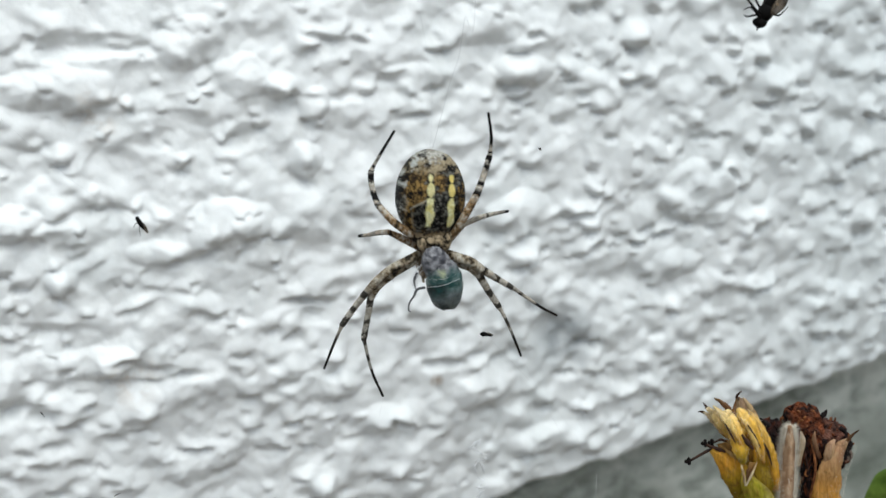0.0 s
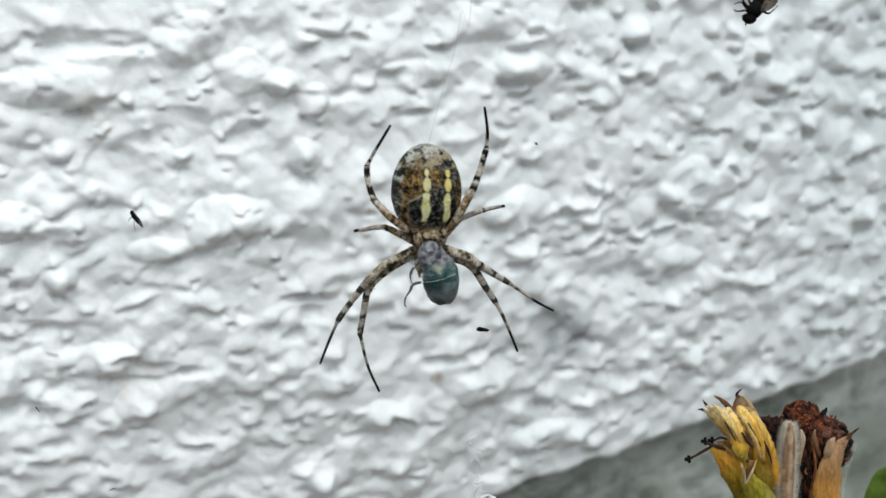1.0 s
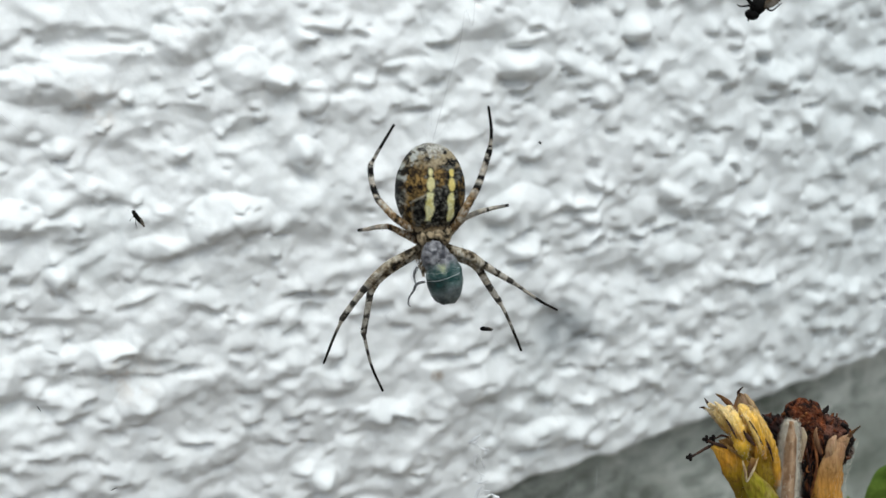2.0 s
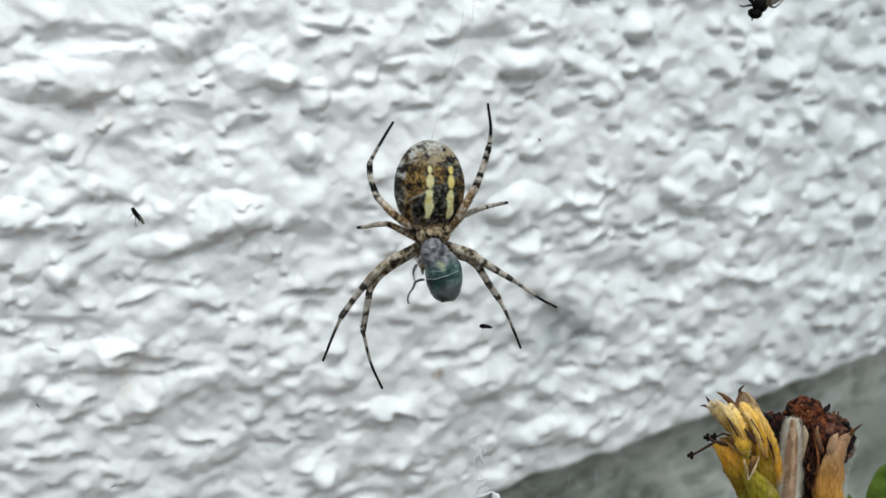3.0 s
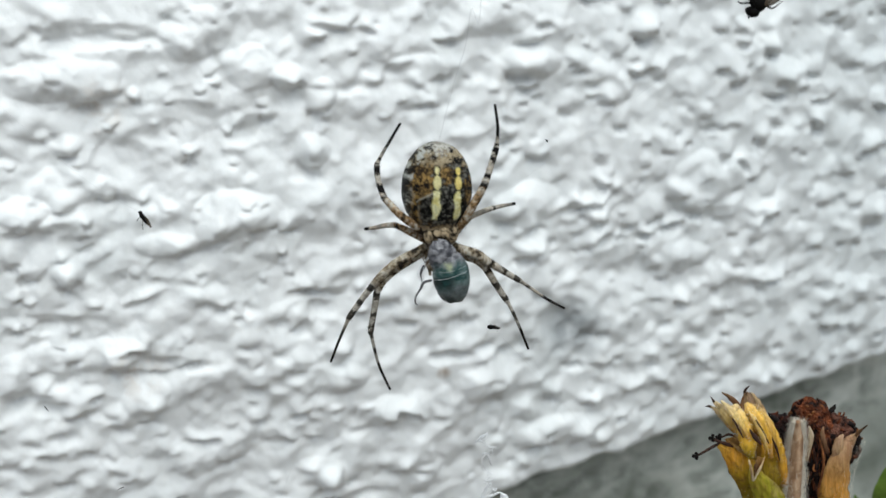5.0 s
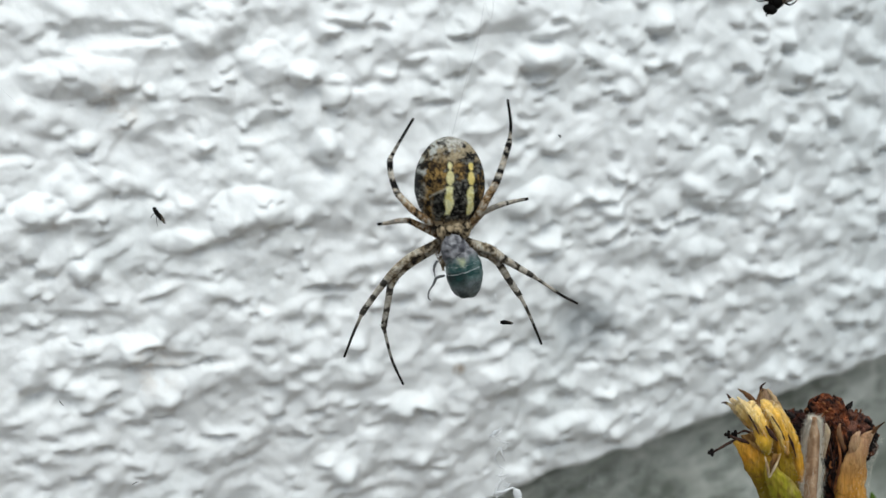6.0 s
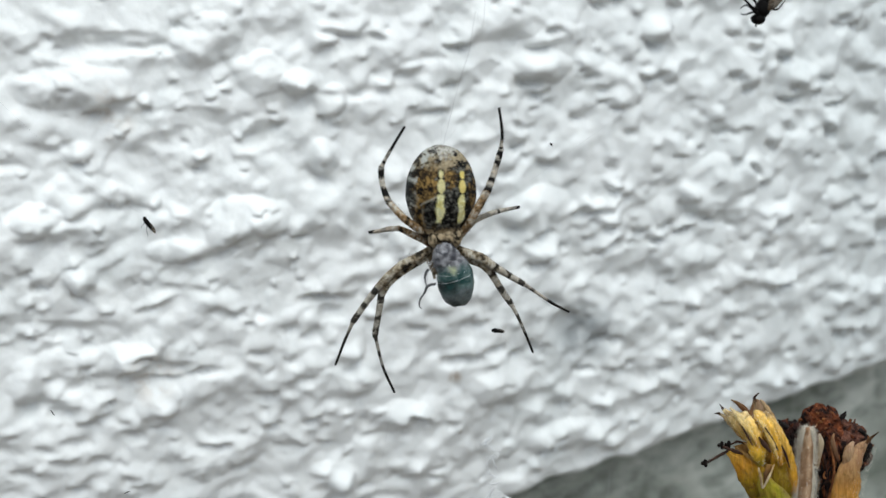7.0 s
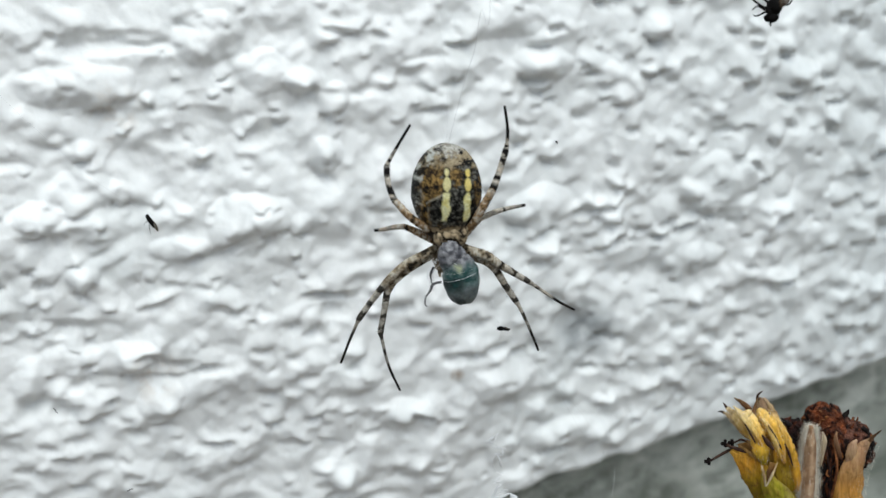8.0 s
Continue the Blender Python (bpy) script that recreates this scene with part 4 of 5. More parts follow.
# ---- wrapped prey in the spider's jaws ----
def prey_paint(p):
    x, z = p.x, (p.z + p.y * 0.294) * 1.075
    n1, n2 = rough_at(x, z, 2.0, 0.7), rough_at(x, z, 5.0, 1.5)
    # lilac-grey in front, with dark specks under the silk
    c = mix((0.25, 0.25, 0.265), (0.10, 0.10, 0.112), 0.40 + 1.6 * n2)
    c = mix(c, (0.05, 0.05, 0.06), (n1 + 0.4 * n2 - 0.20) * 3.0)
    teal = min((-z - 2.7 + 0.25 * x + 0.7 * n1) / 1.3, (z + 8.4 - 0.15 * x + 0.9 * n1) / 2.4)
    c = mix(c, mix((0.014, 0.055, 0.052), (0.12, 0.17, 0.165), 0.28 + 1.1 * n2 + 0.10 * x), teal * 0.9)
    c = mix(c, (0.30, 0.33, 0.20), 0.8 * min((-z - 2.6) / 0.4, (z + 4.3) / 0.5, (0.8 - abs(x - 1.3)) / 0.4) * max(0.0, 0.40 + n2))
    low = (-z - 6.0 + 0.15 * x + 0.5 * n1) / 1.5
    c = mix(c, mix((0.030, 0.042, 0.043), (0.14, 0.165, 0.165), 0.25 + 1.2 * n1 + 0.16 * x), low * 0.85)
    dark = min((-z - 4.6 + 0.20 * x) / 0.4, (z + 6.9 - 0.2 * x) / 1.0, (2.3 - x) / 1.0, (x + 0.9) / 0.3)
    return mix(c, (0.008, 0.018, 0.018), dark * max(0.0, 0.80 + n2))


def prey():
    s = thing("wrapped_fly", HUB, "grey-green fly wrapped in silk, held in the spider's jaws", "prey")
    bm = egg(bmesh.new(), (1.72, -2.6, -3.62), (2.22, 2.0, 3.15), 80, 80, prey_paint, 0.05, 0.9, -6, 0.82)
    body = part("abdomen", bm, MAT_PREY, s, "smooth grey-green rear body under silk")
    bm = egg(bmesh.new(), (0.62, -2.3, -1.15), (1.68, 1.6, 2.25), 60, 60, prey_paint, 0.10, 1.3, -14)
    part("head", bm, MAT_PREY, s, "lumpy grey silk-covered front")
    bm = bmesh.new()
    rng = random.Random(5)
    for z, tilt, r in ((-3.05, 0.30, 0.024), (-2.3, 0.20, 0.007)):
        ring = []
        for i in range(15):
            a = math.pi * (0.98 + 1.04 * i / 14)
            u = max(0.05, 1 - ((z + 3.52) / 3.3) ** 2) ** 0.5
            ring.append((1.6 + 2.29 * u * math.cos(a) - 0.14 * (z + 3.52), -2.6 + 2.05 * u * math.sin(a) + rng.uniform(-0.03, 0.03), z + tilt * 2.2 * math.cos(a) + rng.uniform(-0.05, 0.05)))
        tube(bm, ring, [r * 0.4, r, r, r * 0.5], 4, 29)
    a = rng.uniform(3.6, 5.4)
    tube(bm, [(0.35 + 2.0 * math.cos(a), -2.4 + 1.7 * math.sin(a), -1.1), (0.6 + 1.9 * math.cos(a + 0.3), -2.5 + 1.85 * math.sin(a + 0.3), -2.3), (1.2 + 2.4 * math.cos(a + 0.5), -2.6 + 2.12 * math.sin(a + 0.5), -3.8)], [0.015, 0.02, 0.01], 4, 16)
    part("silk_wrapping", bm, MAT_BAND, body, "white silk threads round the body")
    bm = bmesh.new()
    for k in range(8):
        o = [Vector([rng.uniform(-0.4, 0.4) for _ in range(3)]) for _ in range(3)]
        tube(bm, [Vector((-1.35, -2.20, -1.48)) + o[0], Vector((-2.03, -2.40, -2.84)) + o[1], Vector((-1.63, -2.60, -4.91)) + o[2]], [0.02, 0.03, 0.015], 4, 14)
    part("silk_wrapping", bm, MAT_BAND, s, "loose silk beside the body")
    for pts in ([(-0.67, -2.60, -3.99), (-1.63, -2.80, -4.21), (-2.04, -2.80, -5.06), (-2.58, -2.60, -5.98), (-2.65, -2.40, -6.92), (-2.38, -2.30, -7.24)],
                [(-1.55, -2.40, -2.20), (-1.96, -2.50, -3.02), (-1.90, -2.50, -3.87), (-1.69, -2.60, -4.56)]):
        bm = tube(bmesh.new(), pts, [0.17, 0.19, 0.12, 0.10, 0.05], 6, 24, lambda s_, p: mix((0.05, 0.05, 0.055), (0.16, 0.16, 0.165), s_ * 1.6), 0.25)
        part("leg", bm, MAT_PREY, s, "thin dangling dark leg")
    return s


# ---- web ----
def thread(bm, pts, r):
    return tube(bm, pts, [r, r], 4, max(2, len(pts) * 6))


def web():
    s = thing("spider_web", HUB, "thin silk threads of an orb web before the wall", "spider web")
    lines = [
        ("anchor_thread", [(0.1, 0.2, 12.0), (2.20, 0.20, 20.12), (3.22, 0.20, 23.37), (3.90, 0.20, 27.72), (5.2, 2, 34), (8, 66, 110)], 0.028),
        ("anchor_thread", [(-0.1, 0.2, 12.1), (0.10, 0.20, 16.16), (-0.24, 0.20, 22.07), (-3, 6, 38), (-14, 57, 100)], 0.007),
        ("anchor_thread", [(-34.95, 0.00, 3.55), (-42.65, 0.00, 8.87), (-62, 20, 18), (-70, 34, 22)], 0.007),
        ("anchor_thread", [(-34.95, 0.00, 3.55), (-17.82, 0.00, 0.45), (-1.5, 0.4, -1)], 0.006),
        ("anchor_thread", [(37.85, 0.00, 28.60), (16.04, 0.00, 12.14), (1.5, 0.4, 1)], 0.006),
        ("anchor_thread", [(37.85, 0.00, 28.60), (48, 12, 60), (70, 92, 100)], 0.007),
        ("anchor_thread", [(7.07, 0.00, -11.10), (4.13, 0.00, -6.91), (1.0, 0.4, -3)], 0.006),
        ("anchor_thread", [(7.07, 0.00, -11.10), (18.13, 0.00, -23.86), (24.20, 0.00, -35.47), (42, 30, -52), (50, 84, -62)], 0.007),
        ("anchor_thread", [(-5.90, 0.50, -19.55), (-8.84, 0.00, -34.93), (-12, 58, -66)], 0.006),
        ("anchor_thread", [(-13.30, 0.50, -15.70), (-20.55, 0.00, -34.74), (-28, 52, -60)], 0.006),
        ("anchor_thread", [(11.60, 0.50, -14.20), (17.46, 0.00, -25.44), (21.68, 0.00, -29.52), (20.83, 0.00, -35.42), (30, 75, -66)], 0.006),
        ("anchor_thread", [(20.5, 0.0, -28.0), (18.6, 0.0, -31.5), (16.8, 0.0, -35.5), (13, 40, -50), (12, 76, -56)], 0.008),
        ("anchor_thread", [(23.2, 0.0, -27.2), (22.0, 0.0, -30.5), (20.6, 0.0, -35.0), (17, 40, -50), (16, 76, -56)], 0.007),
        ("anchor_thread", [(15.99, 0.50, -8.81), (27.76, 0.00, -13.48), (42.77, 4.00, -22.13), (44.86, 6.00, -25.36)], 0.006),
    ]
    for name, pts, r in lines:
        part(name, thread(bmesh.new(), pts, r), MAT_SILK, s)
    rng = random.Random(9)
    bm = bmesh.new()
    for k in range(11):
        a = rng.uniform(-0.9, 0.9)
        thread(bm, [(rng.uniform(-0.3, 0.3), 0.0, 12.0), (0.2 + 1.3 * math.sin(a), -0.3, 12.4 + 1.4 * math.cos(a)), (0.4 + 2.2 * math.sin(a), -0.2, 12.7 + 1.8 * math.cos(a) + rng.uniform(0, 0.8))], 0.012)
    part("silk_fan", bm, MAT_BAND, s, "short white silk strands at the spinnerets")
    # the loose zigzag band below the spider
    bm = bmesh.new()
    path = [(5.08, 0.00, -26.87), (6.38, 0.00, -25.77), (5.63, -0.40, -26.20), (7.46, 0.30, -27.85), (6.56, 0.00, -28.49), (6.00, 0.00, -29.94), (7.08, 0.30, -31.74), (6.33, 0.00, -32.55), (7.83, 0.00, -33.88), (6.69, 0.40, -34.75), (6.08, 0.00, -35.84)]
    for k in range(len(path) - 1):
        a, b = Vector(path[k]), Vector(path[k + 1])
        for _ in range(3):
            o = [Vector([rng.uniform(-0.3, 0.3) for _ in range(3)]) for _ in range(3)]
            thread(bm, [a + o[0], (a + b) / 2 + o[1] * 1.6, b + o[2]], rng.uniform(0.018, 0.046))
    for pts, widths in (([(5.08, 0.00, -26.79), (5.79, -0.20, -26.14), (6.66, 0.00, -25.45)], [0.1, 0.45, 0.15]),
                        ([(6.49, 0.00, -28.33), (6.79, 0.00, -29.14), (7.20, 0.20, -30.38)], [0.1, 0.35, 0.1]),
                        ([(6.03, 0.00, -32.21), (6.77, 0.00, -32.39), (7.80, 0.00, -32.00)], [0.1, 0.3, 0.1]),
                        ([(7.22, 0.00, -32.72), (6.49, 0.00, -33.53), (5.93, 0.00, -35.17)], [0.15, 0.4, 0.5]),
                        ([(6.07, 0.00, -34.84), (7.08, -0.30, -34.53), (8.28, 0.00, -34.06)], [0.3, 0.5, 0.2]),
                        ([(8.28, 0.00, -34.06), (8.74, 0.00, -34.72), (9.21, 0.00, -36.06)], [0.2, 0.9, 1.1])):
        blade(bm, pts, widths, 0.03, 0.3, 12, 5, None, 0.5)
    part("zigzag_band", bm, MAT_BAND, s, "tangled white zigzag silk band")
    for c in ((-5.23, 0.00, -9.27), (5.13, 0.00, -7.88), (27.90, 0.00, -13.48), (13.00, 0.00, 12.48), (12.72, 0.00, -12.95)):
        bm = bmesh.new()
        for _ in range(3):
            o = [Vector([rng.uniform(-0.6, 0.6) for _ in range(3)]) for _ in range(3)]
            thread(bm, [Vector(c) + q for q in o], rng.uniform(0.012, 0.028))
        part("silk_tuft", bm, MAT_BAND, s, "torn bit of silk")
    return s


# ---- small insects caught in the web ----
def dead_fly():
    s = thing("dead_fly", HUB, "small black fly hanging dead in the web", "fly", "insects caught in the web")
    part("head", egg(bmesh.new(), (37.46, 0.00, 27.13), (0.85, 0.7, 0.62), 18, 22, None, 0.06), MAT_INSECT, s)
    part("thorax", egg(bmesh.new(), (37.88, 0.20, 28.34), (0.9, 0.9, 1.2), 22, 26, None, 0.05, 1.0, 12), MAT_INSECT, s)
    part("abdomen", egg(bmesh.new(), (38.46, 0.20, 29.99), (0.85, 0.8, 1.7), 22, 26, None, 0.05, 1.0, 22), MAT_INSECT, s)
    for x, y in ((0.25, -0.6), (-0.25, 0.9)):
        a, b = Vector((38.09, 0.00, 28.22)), Vector((39.34, 0.00, 31.14))
        bm = blade(bmesh.new(), [a + Vector((x, y, 0)), (a + b) / 2 + Vector((x * 1.8, y, 0)), b + Vector((x * 2, y, 0))], [0.4, 1.2, 1.4, 0.8, 0.2], 0.02, 0.1, 14, 7)
        part("wing", bm, MAT_WING, s, "brownish clear wing")
    for pts in ([(37.40, -0.30, 28.11), (36.29, -0.80, 28.51), (35.37, -0.60, 29.26), (34.73, -0.40, 29.75), (33.20, -0.30, 29.62)],
                [(37.36, -0.30, 27.85), (36.49, -0.90, 28.14), (35.78, -0.50, 28.62), (35.12, -0.40, 28.23)],
                [(37.38, -0.30, 27.66), (36.57, -0.90, 27.89), (35.68, -0.50, 27.54), (35.27, -0.30, 27.66)],
                [(37.73, 0.60, 28.44), (37.01, 0.80, 29.07), (35.78, 0.60, 30.34), (34.42, 0.50, 30.47)],
                [(38.58, 0.60, 28.57), (39.74, 0.80, 28.31), (40.49, 0.60, 29.47)],
                [(37.36, -0.20, 26.76), (37.15, -0.50, 26.46), (37.24, -0.50, 26.21)]):
        part("leg", tube(bmesh.new(), pts, [0.17, 0.13, 0.09, 0.05], 6, 24, None, 0.3), MAT_INSECT, s)
    return s


def gnat():
    s = thing("gnat", HUB, "tiny black gnat with folded wings caught in the web", "gnat", "insects caught in the web")
    mid, spin = Vector((-35.0, 0, 3.4)), Matrix.Rotation(radians(8.5), 3, "Y")

    def hung(*pts):
        return [mid + spin @ (Vector(p) - mid) for p in pts]

    part("head", egg(bmesh.new(), hung((-35.44, 0.00, 4.11))[0], (0.24, 0.24, 0.24), 10, 12), MAT_INSECT, s)
    part("body", tube(bmesh.new(), hung((-35.45, 0.00, 4.04), (-35.20, 0.00, 3.76), (-34.90, 0.00, 3.35), (-34.54, 0.00, 2.79)), [0.22, 0.32, 0.26, 0.08], 8, 16), MAT_INSECT, s)
    part("wing", blade(bmesh.new(), hung((-35.14, 0.30, 3.76), (-34.67, 0.40, 3.10), (-34.10, 0.30, 2.36)), [0.15, 0.45, 0.5, 0.2], 0.02, 0.1, 10, 5), MAT_WING, s, "smoky clear wing")
    for pts in ([(-35.09, -0.20, 3.68), (-35.48, -0.30, 3.56), (-35.80, -0.20, 3.12)], [(-34.97, -0.20, 3.54), (-35.12, -0.30, 3.01), (-35.08, -0.20, 2.00)]):
        part("leg", tube(bmesh.new(), pts, [0.05, 0.035, 0.025], 5, 10), MAT_INSECT, s)
    return s


def midge():
    s = thing("midge", HUB, "curled black midge stuck below the spider", "midge", "insects caught in the web")
    part("body", tube(bmesh.new(), [(6.30, 0.00, -11.01), (6.72, 0.00, -11.02), (7.22, 0.00, -11.10), (7.78, 0.00, -11.33)], [0.16, 0.33, 0.22, 0.05], 8, 16), MAT_INSECT, s)
    part("wing", blade(bmesh.new(), [(6.74, 0.30, -10.98), (7.31, 0.30, -11.06), (7.95, 0.30, -11.29)], [0.1, 0.3, 0.2], 0.02, 0.1, 8, 5), MAT_WING, s)
    return s


def debris(name, pts, r, label):
    s = thing(name, HUB, label, "debris", "specks stuck in the web")
    part("crumb", tube(bmesh.new(), pts, [r * 0.4, r, r * 0.8, r * 0.3], 7, 12, None, 0.5), MAT_BLACK_TIP, s)
    return s


def crumb():
    return debris("soil_crumb", [(12.86, 0.00, 12.62), (13.06, 0.00, 12.48), (13.14, 0.00, 12.28)], 0.13, "tiny dark crumb stuck to a web thread")


def husk():
    return debris("insect_husk", [(-49.20, 0.00, -20.82), (-49.02, 0.00, -21.13), (-48.72, 0.00, -21.60)], 0.07, "tiny shed insect husk stuck to a thread")


def scrap():
    return debris("insect_leg_scrap", [(-41.00, 0.00, -32.77), (-40.47, 0.00, -32.46), (-40.11, 0.00, -32.38)], 0.06, "loose scrap of an insect leg in the web")


# ---- withered flower in front of the wall ----
PLANT = pose(0.00956, -0.08049, 0.33450, 0, 0, -22)


def clump(bm, centre, radii, turn):
    """A crumpled dry mass (mm) of ridges and pits."""
    c = Vector(centre)
    lean = Matrix.Rotation(radians(turn), 3, "Y")
    rows = []
    rings, sides = 70, 90
    for i in range(rings + 1):
        u = math.pi * i / rings
        row = []
        for j in range(sides if 0 < i < rings else 1):
            a = 2 * math.pi * j / sides
            d = Vector((math.sin(u) * math.cos(a), math.sin(u) * math.sin(a), -math.cos(u)))
            p = Vector((d.x * radii[0], d.y * radii[1], d.z * radii[2]))
            q = p + c
            k = 1 + 0.10 * noise.noise(q * 0.4) + 0.11 * (0.4 - 2 * abs(noise.noise(q * 0.55))) + 0.07 * noise.noise(q * 1.3) + 0.07 * (0.4 - 2 * abs(noise.noise(q * 1.9))) + 0.045 * noise.noise(q * 4.2)
            row.append(bm.verts.new((c + lean @ (p * k)) * MM))
        rows.append(row)
    for a, b in zip(rows, rows[1:]):
        for j in range(sides):
            q = [a[j % len(a)], a[(j + 1) % len(a)], b[(j + 1) % len(b)], b[j % len(b)]]
            q = [v for k, v in enumerate(q) if v not in q[:k]]
            bm.faces.new(q[::-1])
    return bm


def along(*stops):
    """Pigment that runs along a piece through the stops (share, colour), with a darker rim."""
    def paint(s, x):
        c = stops[-1][1]
        for (a, ca), (b, cb) in zip(stops, stops[1:]):
            if s <= b:
                c = mix(ca, cb, (s - a) / (b - a))
                break
        rim = x if isinstance(x, float) else 0.0
        c = mix(c, (0.30, 0.17, 0.04), 0.10 * (0.5 - 0.5 * math.cos(rim * 9 + s * 2)))
        return mix(c, (0.16, 0.08, 0.03), max(0, abs(rim) - 0.8) * 2.0)
    return paint


GOLD, BUFF, OLIVE, AMBER, GREEN = (0.76, 0.44, 0.050), (0.58, 0.42, 0.23), (0.33, 0.235, 0.012), (0.62, 0.295, 0.03), (0.19, 0.180, 0.014)
DARK = (0.09, 0.04, 0.02)


def flower():
    s = thing("withered_flower", PLANT, "withered yellow flower with a brown seed head and hairy dry stem", "flower")
    rng = random.Random(21)
    head = part("flower_head", egg(bmesh.new(), (-2.11, 3.00, -3.48), (2.6, 2.4, 4.9), 30, 30, lambda p: mix(OLIVE, GREEN, 0.5 + rough_at(p.x, p.y, p.z, 0.6)), 0.06), MAT_PETAL, s, "fading green-yellow flower base")
    for pts, widths, cup, paint, label in PETALS:
        # slivers, painted shade between petals, share the dark brown of tips and stamens
        skin = MAT_STAMEN_AND_GAP if label.endswith(("sliver", "petal tip")) else MAT_PETAL
        part("petal", blade(bmesh.new(), pts, widths, 0.14, cup, 30, 17, paint, 0.10 if widths[0] > 2.5 else 0.30), skin, head, label)
    for pts, widths, cup, paint, label in PETALS[4:11]:
        bm = hairs(bmesh.new(), pts, [0.42 * w for w in widths], 170, 0.5, rng, 0.010, 0.8)
        part("petal_hair", bm, MAT_HAIR, head, "fine pale hairs")
    for pts, r in STAMENS:
        part("stamen", tube(bmesh.new(), pts, r, 6, 20, None, 0.3), MAT_STAMEN_AND_GAP, head, "thin brown withered stamen")
        end = Vector(pts[-1])
        bm = bmesh.new()
        for a in (0.5, -0.9, 2.4):
            egg(bm, end + Vector((0.34 * math.cos(a + 2.5), 0.1 * a, 0.38 * math.sin(a + 2.5))), (0.23, 0.18, 0.27), 8, 10, None, 0.25, 2.0)
        egg(bm, end, (0.24, 0.22, 0.26), 8, 10, None, 0.25, 2.0)
        part("anther", bm, MAT_BLACK_TIP, head, "blackened forked anther")
    # brown seed head: clumps of shrivelled florets over stringy withered tubes
    lobes = (((5.07, 5.50, 6.81), (2.75, 2.6, 4.15), -8), ((7.69, 5.50, 4.43), (3.5, 2.9, 3.9), -24), ((0.79, 5.50, 6.65), (2.2, 2.0, 2.6), 4))
    (at, size, lean), (side_at, side_size, side_lean), (low_at, low_size, low_lean) = lobes
    seed = part("seed_head", clump(bmesh.new(), at, size, lean), MAT_SEED, s, "dark reddish-brown crumpled seed head")
    part("seed_lobe", clump(bmesh.new(), side_at, side_size, side_lean), MAT_SEED_DUSKY, seed, "dusky purple-brown lobe")
    part("seed_lobe", clump(bmesh.new(), low_at, low_size, low_lean), MAT_SEED_DARK, seed, "small dark side lobe")
    part("seed_base", clump(bmesh.new(), (5.64, 5.20, 0.82), (3.3, 2.6, 6.2), -4), MAT_SEED_DARK, seed, "dark tapering base of the seed head")
    coats = ((MAT_SEED, MAT_SEED, MAT_RUST, MAT_SEED_DARK), (MAT_SEED_DUSKY, MAT_SEED, MAT_SEED_DARK, MAT_RUST), (MAT_SEED_DARK, MAT_SEED_DARK, MAT_SEED, MAT_BLACK_TIP))
    for k in range(250):
        which = rng.choice((0, 0, 0, 1, 1, 1, 2, 2))
        c, (rx, ry, rz) = Vector(lobes[which][0]), lobes[which][1]
        a, u = rng.uniform(math.pi * 0.95, 2.05 * math.pi), rng.uniform(-0.6, 1.0)
        q = math.sqrt(1 - u * u)
        d = Vector((q * math.cos(a), q * math.sin(a), u))
        root = c + Matrix.Rotation(radians(lobes[which][2]), 3, "Y") @ Vector((d.x * rx, d.y * ry, d.z * rz)) * 0.92
        out = (d * 0.45 + Vector([rng.uniform(-0.9, 0.9) for _ in range(3)])).normalized()
        bend = out.cross(Vector([rng.uniform(-1, 1) for _ in range(3)])).normalized() * rng.uniform(0.2, 0.6)
        n = rng.uniform(0.3, 0.8)
        bm = tube(bmesh.new(), [root, root + out * n * 0.5 + bend * 0.4 + d * 0.15, root + out * n + bend], [rng.uniform(0.08, 0.20), rng.uniform(0.10, 0.22), rng.uniform(0.04, 0.12)], 6, 7, None, 0.8)
        part("floret", bm, rng.choice(coats[which]), seed)
    # withered floret tubes hanging side by side below the head
    for k in range(64):
        x = rng.uniform(-1, 1)
        top = Vector((4.87, 2.30, 5.73)) + Vector((x * 2.3, abs(x) * 1.2 + rng.uniform(-0.3, 0.4), rng.uniform(-3.2, 1.6)))
        low = Vector((4.31, 2.20, -0.68)) + Vector((x * 1.5 + rng.uniform(-0.5, 0.5), abs(x) * 1.0 + rng.uniform(-0.3, 0.4), rng.uniform(-1.5, 2.6)))
        mid = (top + low) / 2 + Vector((rng.uniform(-1.0, 1.0), rng.uniform(-0.6, 0.1), rng.uniform(-0.8, 0.8)))
        r = rng.uniform(0.07, 0.20)
        part("floret", tube(bmesh.new(), [top, mid, low], [r * 0.6, r, r * 1.1, r * 0.6], 6, 12, None, 0.5), rng.choice((MAT_SEED_DARK, MAT_SEED_DARK, MAT_SEED_DUSKY, MAT_SEED_DUSKY, MAT_RUST, MAT_SEED, MAT_SEED, MAT_BLACK_TIP, MAT_RUST, MAT_STRAW)), seed, "withered hanging floret tube")
    for pts in ([(0.17, 4.00, 9.10), (-0.53, 4.00, 9.77), (-1.02, 4.00, 10.41)], [(6.97, 4.00, 9.34), (7.42, 4.00, 9.76), (7.74, 4.00, 10.27)], [(9.42, 4.00, 7.43), (9.85, 4.00, 6.96), (10.13, 4.00, 6.27)]):
        part("floret", tube(bmesh.new(), pts, [0.32, 0.3, 0.1], 6, 10, None, 0.6), MAT_BLACK_TIP, seed, "blackened floret tip")
    for pts, widths, cup, paint, label in BRACTS:
        part("bract", blade(bmesh.new(), pts, widths, 0.16, cup, 26, 9, paint, 0.16), MAT_PETAL, seed, label)
    # hairy bud stem in front
    pts = [(1.47, 0.00, 10.81), (1.22, 0.00, 8.25), (0.75, 0.00, 3.94), (0.26, 0.00, -0.86), (0.02, 0.50, -6.95)]
    radii = [0.32, 0.80, 0.95, 0.98, 1.0]
